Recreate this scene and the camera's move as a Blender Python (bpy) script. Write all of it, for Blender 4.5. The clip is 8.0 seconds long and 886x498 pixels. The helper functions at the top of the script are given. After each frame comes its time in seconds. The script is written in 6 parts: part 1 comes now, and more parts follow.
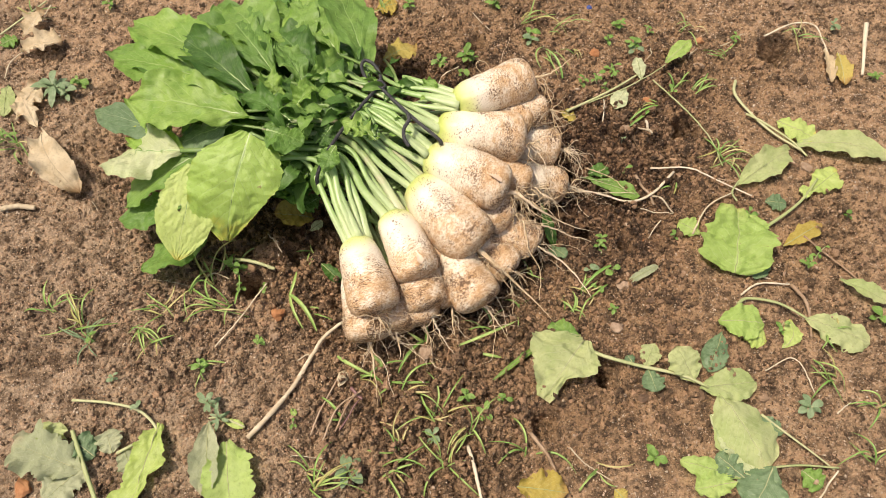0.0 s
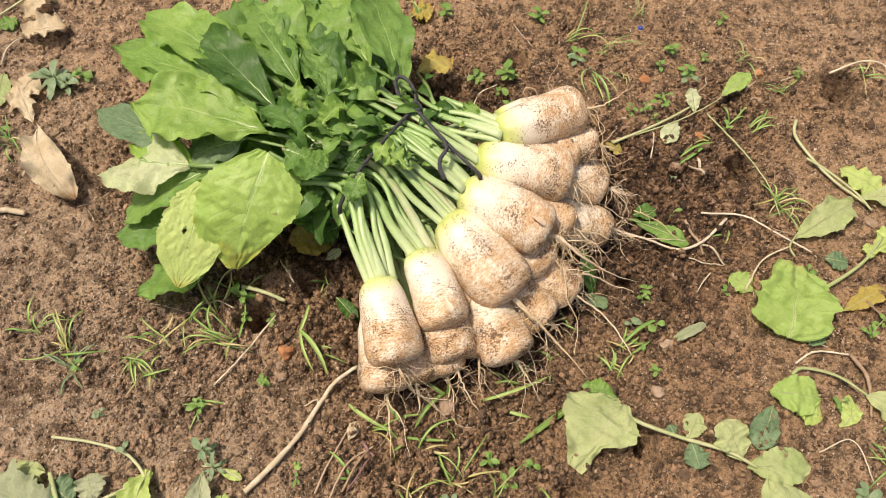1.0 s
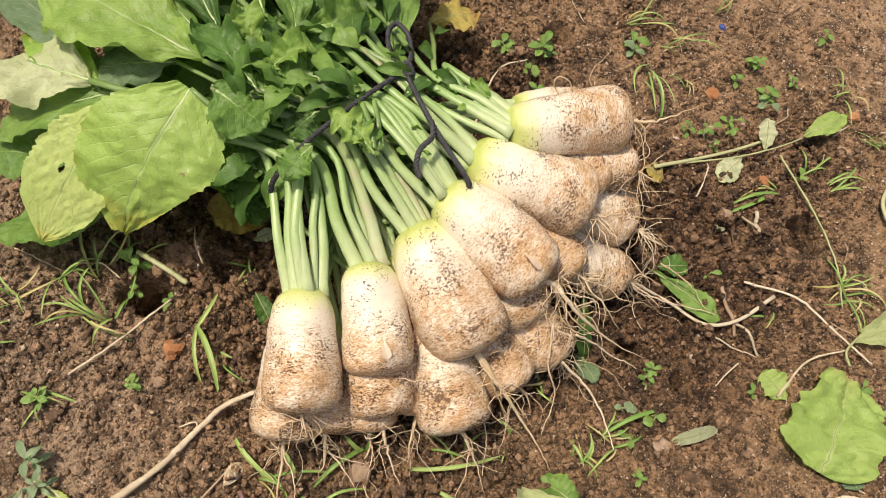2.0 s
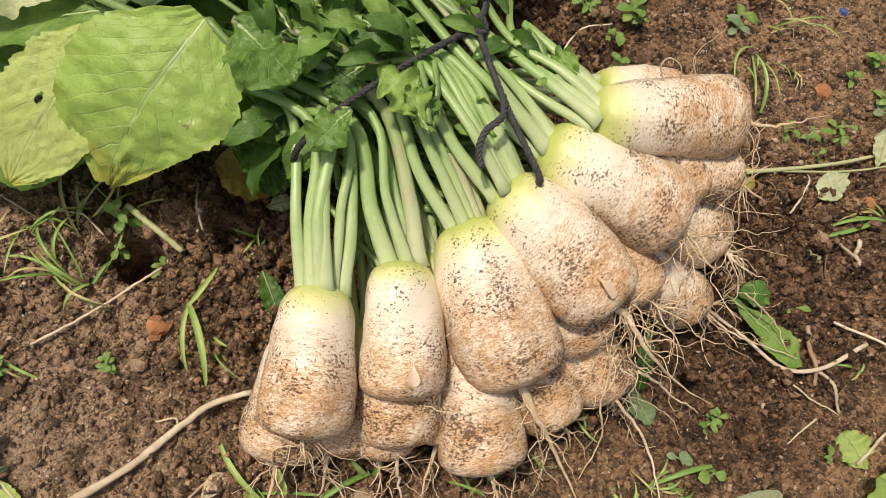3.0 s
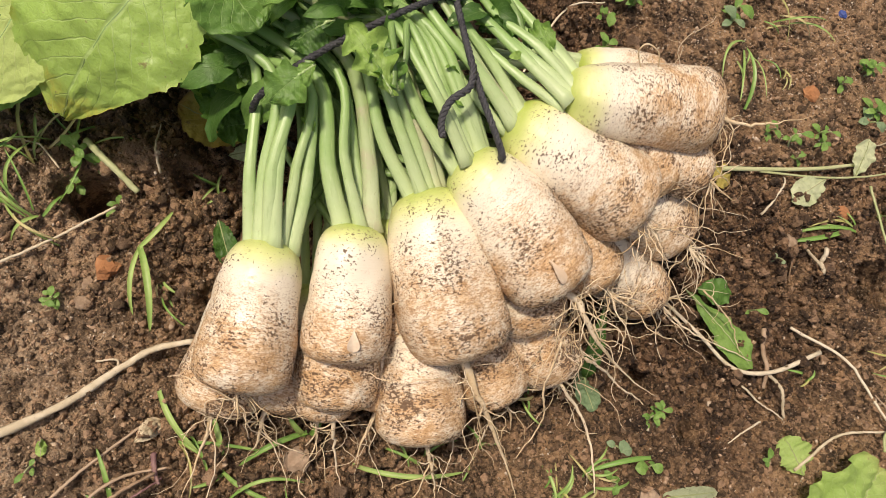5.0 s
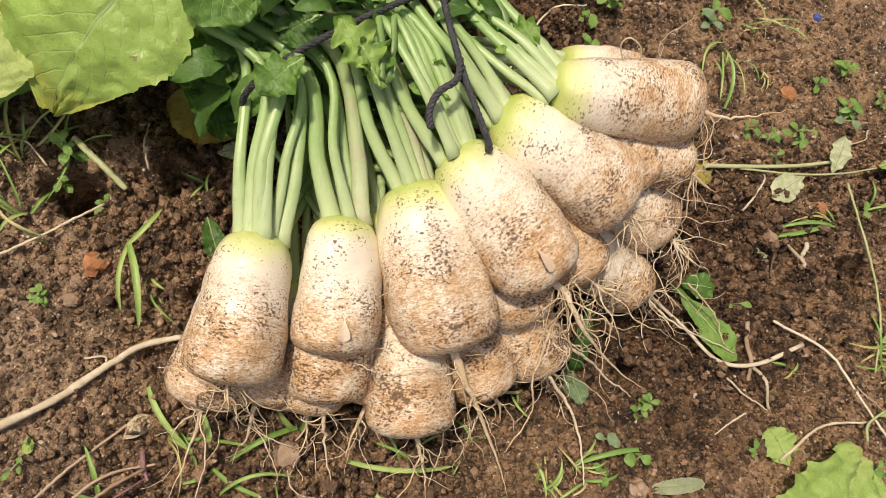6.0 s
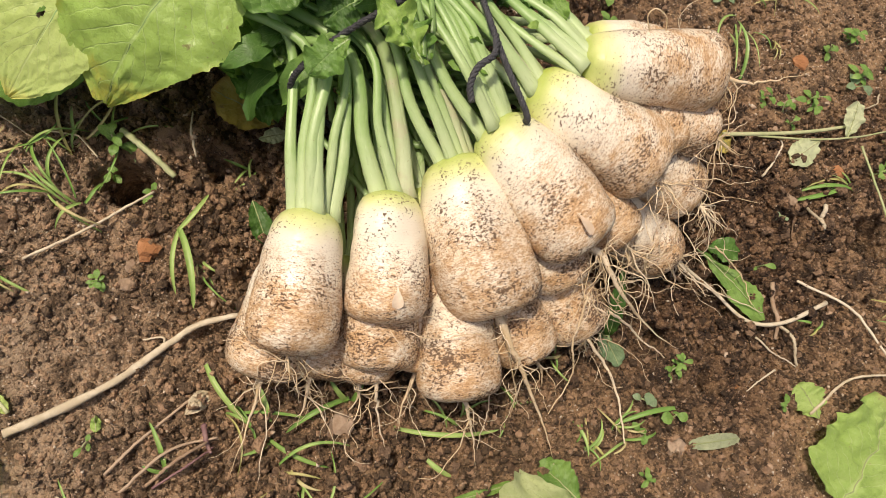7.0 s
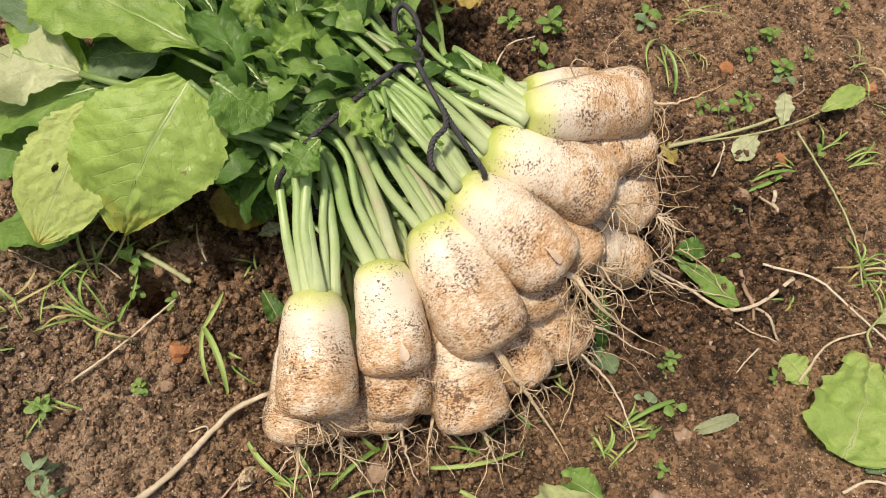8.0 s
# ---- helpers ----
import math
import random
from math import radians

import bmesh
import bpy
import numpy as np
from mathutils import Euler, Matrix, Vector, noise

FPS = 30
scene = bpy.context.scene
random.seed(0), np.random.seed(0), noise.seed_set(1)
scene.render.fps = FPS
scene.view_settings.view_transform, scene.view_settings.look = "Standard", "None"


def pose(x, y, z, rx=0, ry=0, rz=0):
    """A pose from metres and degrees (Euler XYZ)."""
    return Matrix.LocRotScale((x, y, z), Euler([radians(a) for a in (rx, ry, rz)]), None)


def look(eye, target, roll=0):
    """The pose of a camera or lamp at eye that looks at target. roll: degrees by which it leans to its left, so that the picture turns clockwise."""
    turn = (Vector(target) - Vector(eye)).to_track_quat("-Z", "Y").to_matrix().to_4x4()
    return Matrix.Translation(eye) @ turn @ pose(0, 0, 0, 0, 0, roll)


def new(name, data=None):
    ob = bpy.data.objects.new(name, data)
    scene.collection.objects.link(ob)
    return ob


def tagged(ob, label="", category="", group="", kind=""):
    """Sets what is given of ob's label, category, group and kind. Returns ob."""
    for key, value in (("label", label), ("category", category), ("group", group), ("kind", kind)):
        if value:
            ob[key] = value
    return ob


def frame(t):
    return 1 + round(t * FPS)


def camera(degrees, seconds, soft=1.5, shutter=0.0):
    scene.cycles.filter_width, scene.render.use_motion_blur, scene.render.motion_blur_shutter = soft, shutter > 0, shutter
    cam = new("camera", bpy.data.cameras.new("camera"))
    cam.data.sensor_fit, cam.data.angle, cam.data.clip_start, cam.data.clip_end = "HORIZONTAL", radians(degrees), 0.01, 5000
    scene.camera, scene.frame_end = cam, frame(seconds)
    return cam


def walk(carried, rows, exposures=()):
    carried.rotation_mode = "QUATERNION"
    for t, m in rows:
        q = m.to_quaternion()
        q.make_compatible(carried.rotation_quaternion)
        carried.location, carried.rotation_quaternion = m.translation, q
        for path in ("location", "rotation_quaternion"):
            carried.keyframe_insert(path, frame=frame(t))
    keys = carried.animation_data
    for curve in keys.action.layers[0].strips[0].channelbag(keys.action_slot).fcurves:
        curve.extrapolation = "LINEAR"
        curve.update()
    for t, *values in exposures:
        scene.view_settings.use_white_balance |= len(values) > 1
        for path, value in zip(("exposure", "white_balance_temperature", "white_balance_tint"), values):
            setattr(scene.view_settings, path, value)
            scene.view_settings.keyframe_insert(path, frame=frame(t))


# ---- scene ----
cam = camera(63.0, 8.0, soft=0.3)
PATH = [
    (0, (0.191, -0.505, 1.11), (0.34, 0.435, -0.649), 2.4),
    (0.5, (0.162, -0.443, 1.087), (0.309, 0.497, -0.673), 4.7),
    (1, (0.154, -0.375, 1.044), (0.309, 0.537, -0.73), 6.8),
    (1.5, (0.194, -0.278, 0.96), (0.336, 0.555, -0.853), 16.5),
    (1.7, (0.222, -0.24, 0.91), (0.368, 0.574, -0.911), 18.6),
    (2.8, (0.189, -0.073, 0.735), (0.336, 0.595, -1.145), 26.8),
    (3, (0.18, -0.08, 0.722), (0.344, 0.55, -1.169), 31.1),
    (3.5, (0.179, -0.1, 0.701), (0.376, 0.452, -1.211), 40.2),
    (4, (0.193, -0.083, 0.713), (0.4, 0.444, -1.205), 42.6),
    (4.5, (0.194, -0.079, 0.711), (0.412, 0.44, -1.208), 44.6),
    (5, (0.211, -0.063, 0.72), (0.425, 0.484, -1.191), 43.2),
    (5.2, (0.218, -0.064, 0.724), (0.435, 0.499, -1.183), 42.7),
    (6.3, (0.211, -0.102, 0.716), (0.451, 0.509, -1.173), 42.6),
    (6.5, (0.2, -0.113, 0.713), (0.443, 0.49, -1.178), 42.9),
    (7, (0.184, -0.13, 0.733), (0.424, 0.471, -1.159), 40.6),
    (7.5, (0.175, -0.108, 0.791), (0.379, 0.572, -1.079), 28.5),
    (8, (0.192, -0.143, 0.822), (0.381, 0.559, -1.042), 23.1),
]
KELVIN, TINT = 7150.0, 16.0
EXPOSURES = [(0.0, 0.28), (1.5, 0.22), (3.0, -0.06), (3.7, -0.02), (6.5, 0.02), (8.0, 0.02)]
walk(cam, [(t, look(eye, target, roll)) for t, eye, target, roll in PATH], [(t, stops, KELVIN, TINT) for t, stops in EXPOSURES])

# ---- light ----
SUN_TO = Vector((-0.36, 0.04, 0.93)).normalized()
world = bpy.data.worlds.new("sky")
scene.world = world
world.use_nodes = True
wn = world.node_tree
sky = wn.nodes.new("ShaderNodeTexSky")
sky.sky_type, sky.sun_disc = "NISHITA", False
sky.sun_elevation = math.asin(SUN_TO.z)
sky.dust_density = 5.0
sky.sun_rotation = math.atan2(SUN_TO.x, SUN_TO.y)
wn.links.new(sky.outputs[0], wn.nodes["Background"].inputs[0])
wn.nodes["Background"].inputs[1].default_value = 0.105
sun = new("sun", bpy.data.lights.new("sun", "SUN"))
sun.data.energy, sun.data.angle, sun.data.color = 3.15, radians(4.0), (1.0, 0.94, 0.84)
sun.matrix_world = look(SUN_TO * 10, (0, 0, 0))


# ---- materials ----
def nd(nt, kind, ins=(), **attrs):
    """A node; ins maps input names or indices to values or to sockets."""
    n = nt.nodes.new(kind)
    for key, value in attrs.items():
        setattr(n, key, value)
    for key, value in dict(ins).items():
        if isinstance(value, bpy.types.NodeSocket):
            nt.links.new(value, n.inputs[key])
        else:
            n.inputs[key].default_value = value
    return n


def math_node(nt, op, a, b=0.0, clamp=False):
    return nd(nt, "ShaderNodeMath", {0: a, 1: b}, operation=op, use_clamp=clamp).outputs[0]


def mapped(nt, value, lo, hi, to_lo=0.0, to_hi=1.0):
    return nd(nt, "ShaderNodeMapRange", {0: value, 1: lo, 2: hi, 3: to_lo, 4: to_hi}, interpolation_type="SMOOTHSTEP").outputs[0]


def mixed(nt, fac, a, b):
    n = nd(nt, "ShaderNodeMix", data_type="RGBA")
    for key, value in ((0, fac), (6, a), (7, b)):
        if isinstance(value, bpy.types.NodeSocket):
            nt.links.new(value, n.inputs[key])
        elif key == 0:
            n.inputs[key].default_value = value
        else:
            n.inputs[key].default_value = (*value, 1.0)
    return n.outputs[2]


def noised(nt, vec, scale, detail=3.0, rough=0.55):
    return nd(nt, "ShaderNodeTexNoise", {"Vector": vec, "Scale": scale, "Detail": detail, "Roughness": rough}).outputs[0]


def stretched(nt, vec, sx, sy, sz):
    return nd(nt, "ShaderNodeMapping", {"Vector": vec, "Scale": (sx, sy, sz)}).outputs[0]


def bumped(nt, height, strength, distance):
    return nd(nt, "ShaderNodeBump", {"Height": height, "Strength": strength, "Distance": distance}).outputs[0]


def material(name):
    m = bpy.data.materials.new(name)
    m.use_nodes = True
    nt = m.node_tree
    return m, nt, nt.nodes["Principled BSDF"]


def soil_material(name, dry, damp, grain, loose_bits=False):
    """Loamy soil: damp dug earth round the heap, drier and sandier away from it, with pale grit."""
    m, nt, b = material(name)
    co = nd(nt, "ShaderNodeTexCoord").outputs["Object"]
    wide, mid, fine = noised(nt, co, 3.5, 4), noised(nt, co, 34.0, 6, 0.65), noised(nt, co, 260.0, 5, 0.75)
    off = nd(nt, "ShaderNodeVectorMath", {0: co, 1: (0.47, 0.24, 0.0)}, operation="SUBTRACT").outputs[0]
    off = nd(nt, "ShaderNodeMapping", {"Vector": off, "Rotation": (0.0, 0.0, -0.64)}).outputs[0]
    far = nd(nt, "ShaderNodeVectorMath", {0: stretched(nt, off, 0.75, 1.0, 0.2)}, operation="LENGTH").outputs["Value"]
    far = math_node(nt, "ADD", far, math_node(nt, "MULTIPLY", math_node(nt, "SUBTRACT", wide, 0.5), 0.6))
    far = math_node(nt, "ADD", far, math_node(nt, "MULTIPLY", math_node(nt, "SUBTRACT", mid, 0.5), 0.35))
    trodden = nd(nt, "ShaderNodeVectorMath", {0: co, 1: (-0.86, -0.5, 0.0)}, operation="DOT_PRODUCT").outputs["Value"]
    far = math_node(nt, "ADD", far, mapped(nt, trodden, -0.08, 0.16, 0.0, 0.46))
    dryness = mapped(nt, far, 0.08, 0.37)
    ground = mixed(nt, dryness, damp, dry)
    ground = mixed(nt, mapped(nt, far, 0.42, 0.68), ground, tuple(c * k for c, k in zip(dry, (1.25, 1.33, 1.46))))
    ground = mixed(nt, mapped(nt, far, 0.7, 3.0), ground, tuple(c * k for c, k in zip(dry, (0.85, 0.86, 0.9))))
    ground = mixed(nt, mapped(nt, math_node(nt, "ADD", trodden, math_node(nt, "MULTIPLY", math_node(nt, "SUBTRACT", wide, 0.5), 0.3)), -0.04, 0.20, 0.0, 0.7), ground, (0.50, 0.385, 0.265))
    # near-black soil tone: the shade of crevices put into the colour at noise lows
    crevice_shade = mixed(nt, dryness, tuple(c * 0.20 for c in damp), tuple(c * 0.26 for c in dry))
    bits = nd(nt, "ShaderNodeTexVoronoi", {"Vector": co, "Scale": 170.0}, feature="F1").outputs["Color"]
    tone = nd(nt, "ShaderNodeSeparateColor", {0: bits}).outputs[1]
    ground = mixed(nt, math_node(nt, "MULTIPLY", mapped(nt, tone, 0.5, 1.0), 0.45), ground, tuple(min(1, c * 1.25) for c in dry))
    ground = mixed(nt, math_node(nt, "MULTIPLY", mapped(nt, tone, 0.4, 0.0), 0.5), ground, crevice_shade)
    ground = mixed(nt, mapped(nt, mid, 0.36, 0.58), crevice_shade, ground)
    ground = mixed(nt, math_node(nt, "MULTIPLY", mapped(nt, fine, 0.5, 0.68), 0.55), ground, tuple(min(1, c * 1.45) for c in dry))
    ground = mixed(nt, math_node(nt, "MULTIPLY", mapped(nt, fine, 0.46, 0.32), 0.6), ground, crevice_shade)
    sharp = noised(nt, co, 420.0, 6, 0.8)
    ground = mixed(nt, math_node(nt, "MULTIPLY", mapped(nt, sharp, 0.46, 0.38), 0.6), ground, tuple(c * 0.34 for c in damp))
    ground = mixed(nt, math_node(nt, "MULTIPLY", mapped(nt, sharp, 0.58, 0.66), 0.5), ground, grain)
    if loose_bits:
        rnd = nd(nt, "ShaderNodeNewGeometry").outputs["Random Per Island"]
        ground = mixed(nt, math_node(nt, "MULTIPLY", mapped(nt, rnd, 0.62, 0.95), 0.85), ground, grain)
        ground = mixed(nt, math_node(nt, "MULTIPLY", mapped(nt, rnd, 0.52, 0.08), 0.9), ground, crevice_shade)
    cell = nd(nt, "ShaderNodeTexVoronoi", {"Vector": co, "Scale": 260.0}, feature="F1")
    spot = mapped(nt, cell.outputs["Distance"], 0.40, 0.22)
    pick = mapped(nt, nd(nt, "ShaderNodeSeparateColor", {0: cell.outputs["Color"]}).outputs[0], 0.72, 0.80)
    grit = math_node(nt, "MULTIPLY", math_node(nt, "MULTIPLY", spot, pick), mapped(nt, dryness, 0.0, 0.9, 0.3, 0.8))
    nt.links.new(mixed(nt, grit, ground, grain), b.inputs["Base Color"])
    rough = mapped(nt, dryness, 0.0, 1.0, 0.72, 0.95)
    nt.links.new(rough, b.inputs["Roughness"])
    warped = nd(nt, "ShaderNodeVectorMath", {0: co, 1: nd(nt, "ShaderNodeVectorMath", {0: nd(nt, "ShaderNodeTexNoise", {"Vector": co, "Scale": 120.0}).outputs["Color"], "Scale": 0.012}, operation="SCALE").outputs[0]}, operation="ADD").outputs[0]
    h = math_node(nt, "ADD", math_node(nt, "MULTIPLY", fine, 1.0), math_node(nt, "MULTIPLY", noised(nt, co, 700.0, 4, 0.75), 0.4))
    for scale, share in ((95.0, 0.9), (210.0, 0.7), (430.0, 0.4)):
        d = nd(nt, "ShaderNodeTexVoronoi", {"Vector": warped, "Scale": scale, "Randomness": 1.0}, feature="F1").outputs["Distance"]
        h = math_node(nt, "ADD", h, math_node(nt, "MULTIPLY", d, -share))
    h = math_node(nt, "ADD", h, math_node(nt, "MULTIPLY", grit, 0.3))
    h = math_node(nt, "MULTIPLY", h, mapped(nt, dryness, 0.0, 1.0, 1.0, 0.6))
    nt.links.new(bumped(nt, h, 1.0, 0.008), b.inputs["Normal"])
    return m


def leaf_material(name, young, old, vein, edge=None, edge_from=0.6, blotch=0.0, gloss=0.36):
    """A leaf blade: light midrib and side veins, puckered between them, mottled, some with a yellowed rim."""
    m, nt, b = material(name)
    uv = nd(nt, "ShaderNodeTexCoord").outputs["UV"]
    sep = nd(nt, "ShaderNodeSeparateXYZ", {0: uv})
    ob = nd(nt, "ShaderNodeTexCoord").outputs["Object"]
    rnd = nd(nt, "ShaderNodeObjectInfo").outputs["Random"]
    warp = noised(nt, ob, 38.0, 3)
    across = math_node(nt, "ABSOLUTE", math_node(nt, "SUBTRACT", sep.outputs[0], 0.5))
    along = sep.outputs[1]
    run = math_node(nt, "SUBTRACT", math_node(nt, "MULTIPLY", along, 9.0), math_node(nt, "MULTIPLY", across, 7.5))
    run = math_node(nt, "ADD", run, math_node(nt, "MULTIPLY", math_node(nt, "SUBTRACT", warp, 0.5), 0.9))
    near = math_node(nt, "ABSOLUTE", math_node(nt, "SUBTRACT", math_node(nt, "FRACT", run), 0.5))
    side = math_node(nt, "MULTIPLY", mapped(nt, near, 0.060, 0.008), mapped(nt, across, 0.52, 0.18, 0.25, 1.0))
    mid = mapped(nt, math_node(nt, "MULTIPLY", across, mapped(nt, along, 0.0, 1.0, 0.75, 2.2)), 0.030, 0.008)
    bent = nd(nt, "ShaderNodeVectorMath", {0: ob, 1: nd(nt, "ShaderNodeVectorMath", {0: nd(nt, "ShaderNodeTexNoise", {"Vector": ob, "Scale": 90.0, "Detail": 2.0}).outputs["Color"], "Scale": 0.016}, operation="SCALE").outputs[0]}, operation="ADD").outputs[0]
    net = nd(nt, "ShaderNodeTexVoronoi", {"Vector": bent, "Scale": 150.0}, feature="DISTANCE_TO_EDGE").outputs[0]
    netv = mapped(nt, net, 0.12, 0.0)
    veins = math_node(nt, "MAXIMUM", math_node(nt, "MULTIPLY", mid, 0.6), math_node(nt, "MAXIMUM", math_node(nt, "MULTIPLY", side, 0.50), math_node(nt, "MULTIPLY", netv, 0.10)))
    patch = noised(nt, ob, 22.0, 4, 0.6)
    col = mixed(nt, mapped(nt, math_node(nt, "ADD", patch, math_node(nt, "MULTIPLY", math_node(nt, "SUBTRACT", rnd, 0.5), 0.35)), 0.32, 0.68), old, young)
    if edge:
        rim = math_node(nt, "ADD", math_node(nt, "MAXIMUM", along, math_node(nt, "MULTIPLY", across, 1.7)), math_node(nt, "MULTIPLY", math_node(nt, "SUBTRACT", patch, 0.5), 0.7))
        col = mixed(nt, mapped(nt, rim, edge_from, edge_from + 0.3), col, edge)
    if blotch:
        spots = mapped(nt, noised(nt, ob, 95.0, 4, 0.7), 0.72 - blotch * 0.12, 0.80 - blotch * 0.1)
        col = mixed(nt, math_node(nt, "MULTIPLY", spots, 0.8), col, (0.20, 0.11, 0.04))
    col = mixed(nt, veins, col, vein)
    fleck = noised(nt, ob, 190.0, 5, 0.75)
    col = mixed(nt, math_node(nt, "MULTIPLY", mapped(nt, fleck, 0.48, 0.34), 0.35), col, tuple(c * 0.55 for c in old))
    col = mixed(nt, math_node(nt, "MULTIPLY", mapped(nt, fleck, 0.54, 0.68), 0.25), col, vein)
    dust = mapped(nt, noised(nt, ob, 260.0, 3, 0.7), 0.66, 0.8)
    col = mixed(nt, math_node(nt, "MULTIPLY", dust, 0.3), col, (0.3, 0.22, 0.13))
    nt.links.new(col, b.inputs["Base Color"])
    nt.links.new(mapped(nt, noised(nt, ob, 75.0, 4, 0.6), 0.3, 0.7, gloss + 0.02, gloss + 0.22), b.inputs["Roughness"])
    b.inputs["Specular IOR Level"].default_value = 0.45
    h = math_node(nt, "ADD", math_node(nt, "MULTIPLY", veins, -0.9), math_node(nt, "MULTIPLY", noised(nt, ob, 60.0, 3), 1.3))
    h = math_node(nt, "ADD", h, math_node(nt, "MULTIPLY", noised(nt, bent, 150.0, 2), 0.7))
    bump = bumped(nt, h, 0.5, 0.0022)
    nt.links.new(bump, b.inputs["Normal"])
    tr = nd(nt, "ShaderNodeBsdfTranslucent", {"Color": col, "Normal": bump})
    mix = nd(nt, "ShaderNodeMixShader", {0: 0.34, 1: b.outputs[0], 2: tr.outputs[0]})
    out = nt.nodes["Material Output"]
    nt.links.new(mix.outputs[0], out.inputs["Surface"])
    return m


def plain_material(name, a, c, scale=60.0, rough=0.6, bump=0.4, dist=0.002, stretch=(1, 1, 1), speck=None, speck_at=0.66):
    """Two mottled tones with fine relief, and specks of a third where given."""
    m, nt, b = material(name)
    co = nd(nt, "ShaderNodeTexCoord").outputs["Object"]
    co = stretched(nt, co, *stretch)
    rnd = nd(nt, "ShaderNodeObjectInfo").outputs["Random"]
    n1, n2 = noised(nt, co, scale, 4, 0.6), noised(nt, co, scale * 7, 3, 0.6)
    mix = math_node(nt, "ADD", n1, math_node(nt, "MULTIPLY", math_node(nt, "SUBTRACT", rnd, 0.5), 0.4))
    col = mixed(nt, mapped(nt, mix, 0.3, 0.7), a, c)
    if speck:
        col = mixed(nt, mapped(nt, n2, speck_at, speck_at + 0.08), col, speck)
    nt.links.new(col, b.inputs["Base Color"])
    b.inputs["Roughness"].default_value = rough
    nt.links.new(bumped(nt, n2, bump, dist), b.inputs["Normal"])
    return m


def stalk_material(name, low, high, blush=None):
    """A juicy leaf stalk: whitish where it leaves the crown, greener further on, then darkened for shade in the bunch,
    with fine ribs along it.
    """
    m, nt, b = material(name)
    tc = nd(nt, "ShaderNodeTexCoord")
    sep = nd(nt, "ShaderNodeSeparateXYZ", {0: tc.outputs["UV"]})
    rnd = nd(nt, "ShaderNodeObjectInfo").outputs["Random"]
    rib = noised(nt, nd(nt, "ShaderNodeCombineXYZ", {0: math_node(nt, "MULTIPLY", sep.outputs[0], 6.0), 1: math_node(nt, "MULTIPLY", sep.outputs[1], 5.0), 2: math_node(nt, "MULTIPLY", rnd, 40.0)}).outputs[0], 2.0, 4, 0.6)
    patch = noised(nt, tc.outputs["Object"], 45.0, 4, 0.6)
    along = math_node(nt, "ADD", sep.outputs[1], math_node(nt, "MULTIPLY", math_node(nt, "SUBTRACT", patch, 0.5), 0.35))
    col = mixed(nt, mapped(nt, along, 0.0, 0.5), low, high)
    # far stretch coloured darker, in place of the shaded gaps between stalks
    col = mixed(nt, mapped(nt, along, 0.35, 0.8), col, tuple(c * 0.6 for c in high))
    if blush:
        col = mixed(nt, math_node(nt, "MULTIPLY", mapped(nt, patch, 0.45, 0.7), 0.6), col, blush)
    col = mixed(nt, math_node(nt, "MULTIPLY", mapped(nt, rib, 0.56, 0.70), 0.30), col, tuple(c * 0.6 for c in high))
    col = mixed(nt, math_node(nt, "MULTIPLY", mapped(nt, rib, 0.42, 0.30), 0.3), col, tuple(min(1, c * 1.25) for c in low))
    speck = mapped(nt, noised(nt, tc.outputs["Object"], 330.0, 3, 0.7), 0.68, 0.74)
    col = mixed(nt, math_node(nt, "MULTIPLY", speck, 0.7), col, (0.20, 0.13, 0.07))
    nt.links.new(col, b.inputs["Base Color"])
    b.inputs["Roughness"].default_value = 0.38
    nt.links.new(bumped(nt, rib, 0.35, 0.0012), b.inputs["Normal"])
    return m


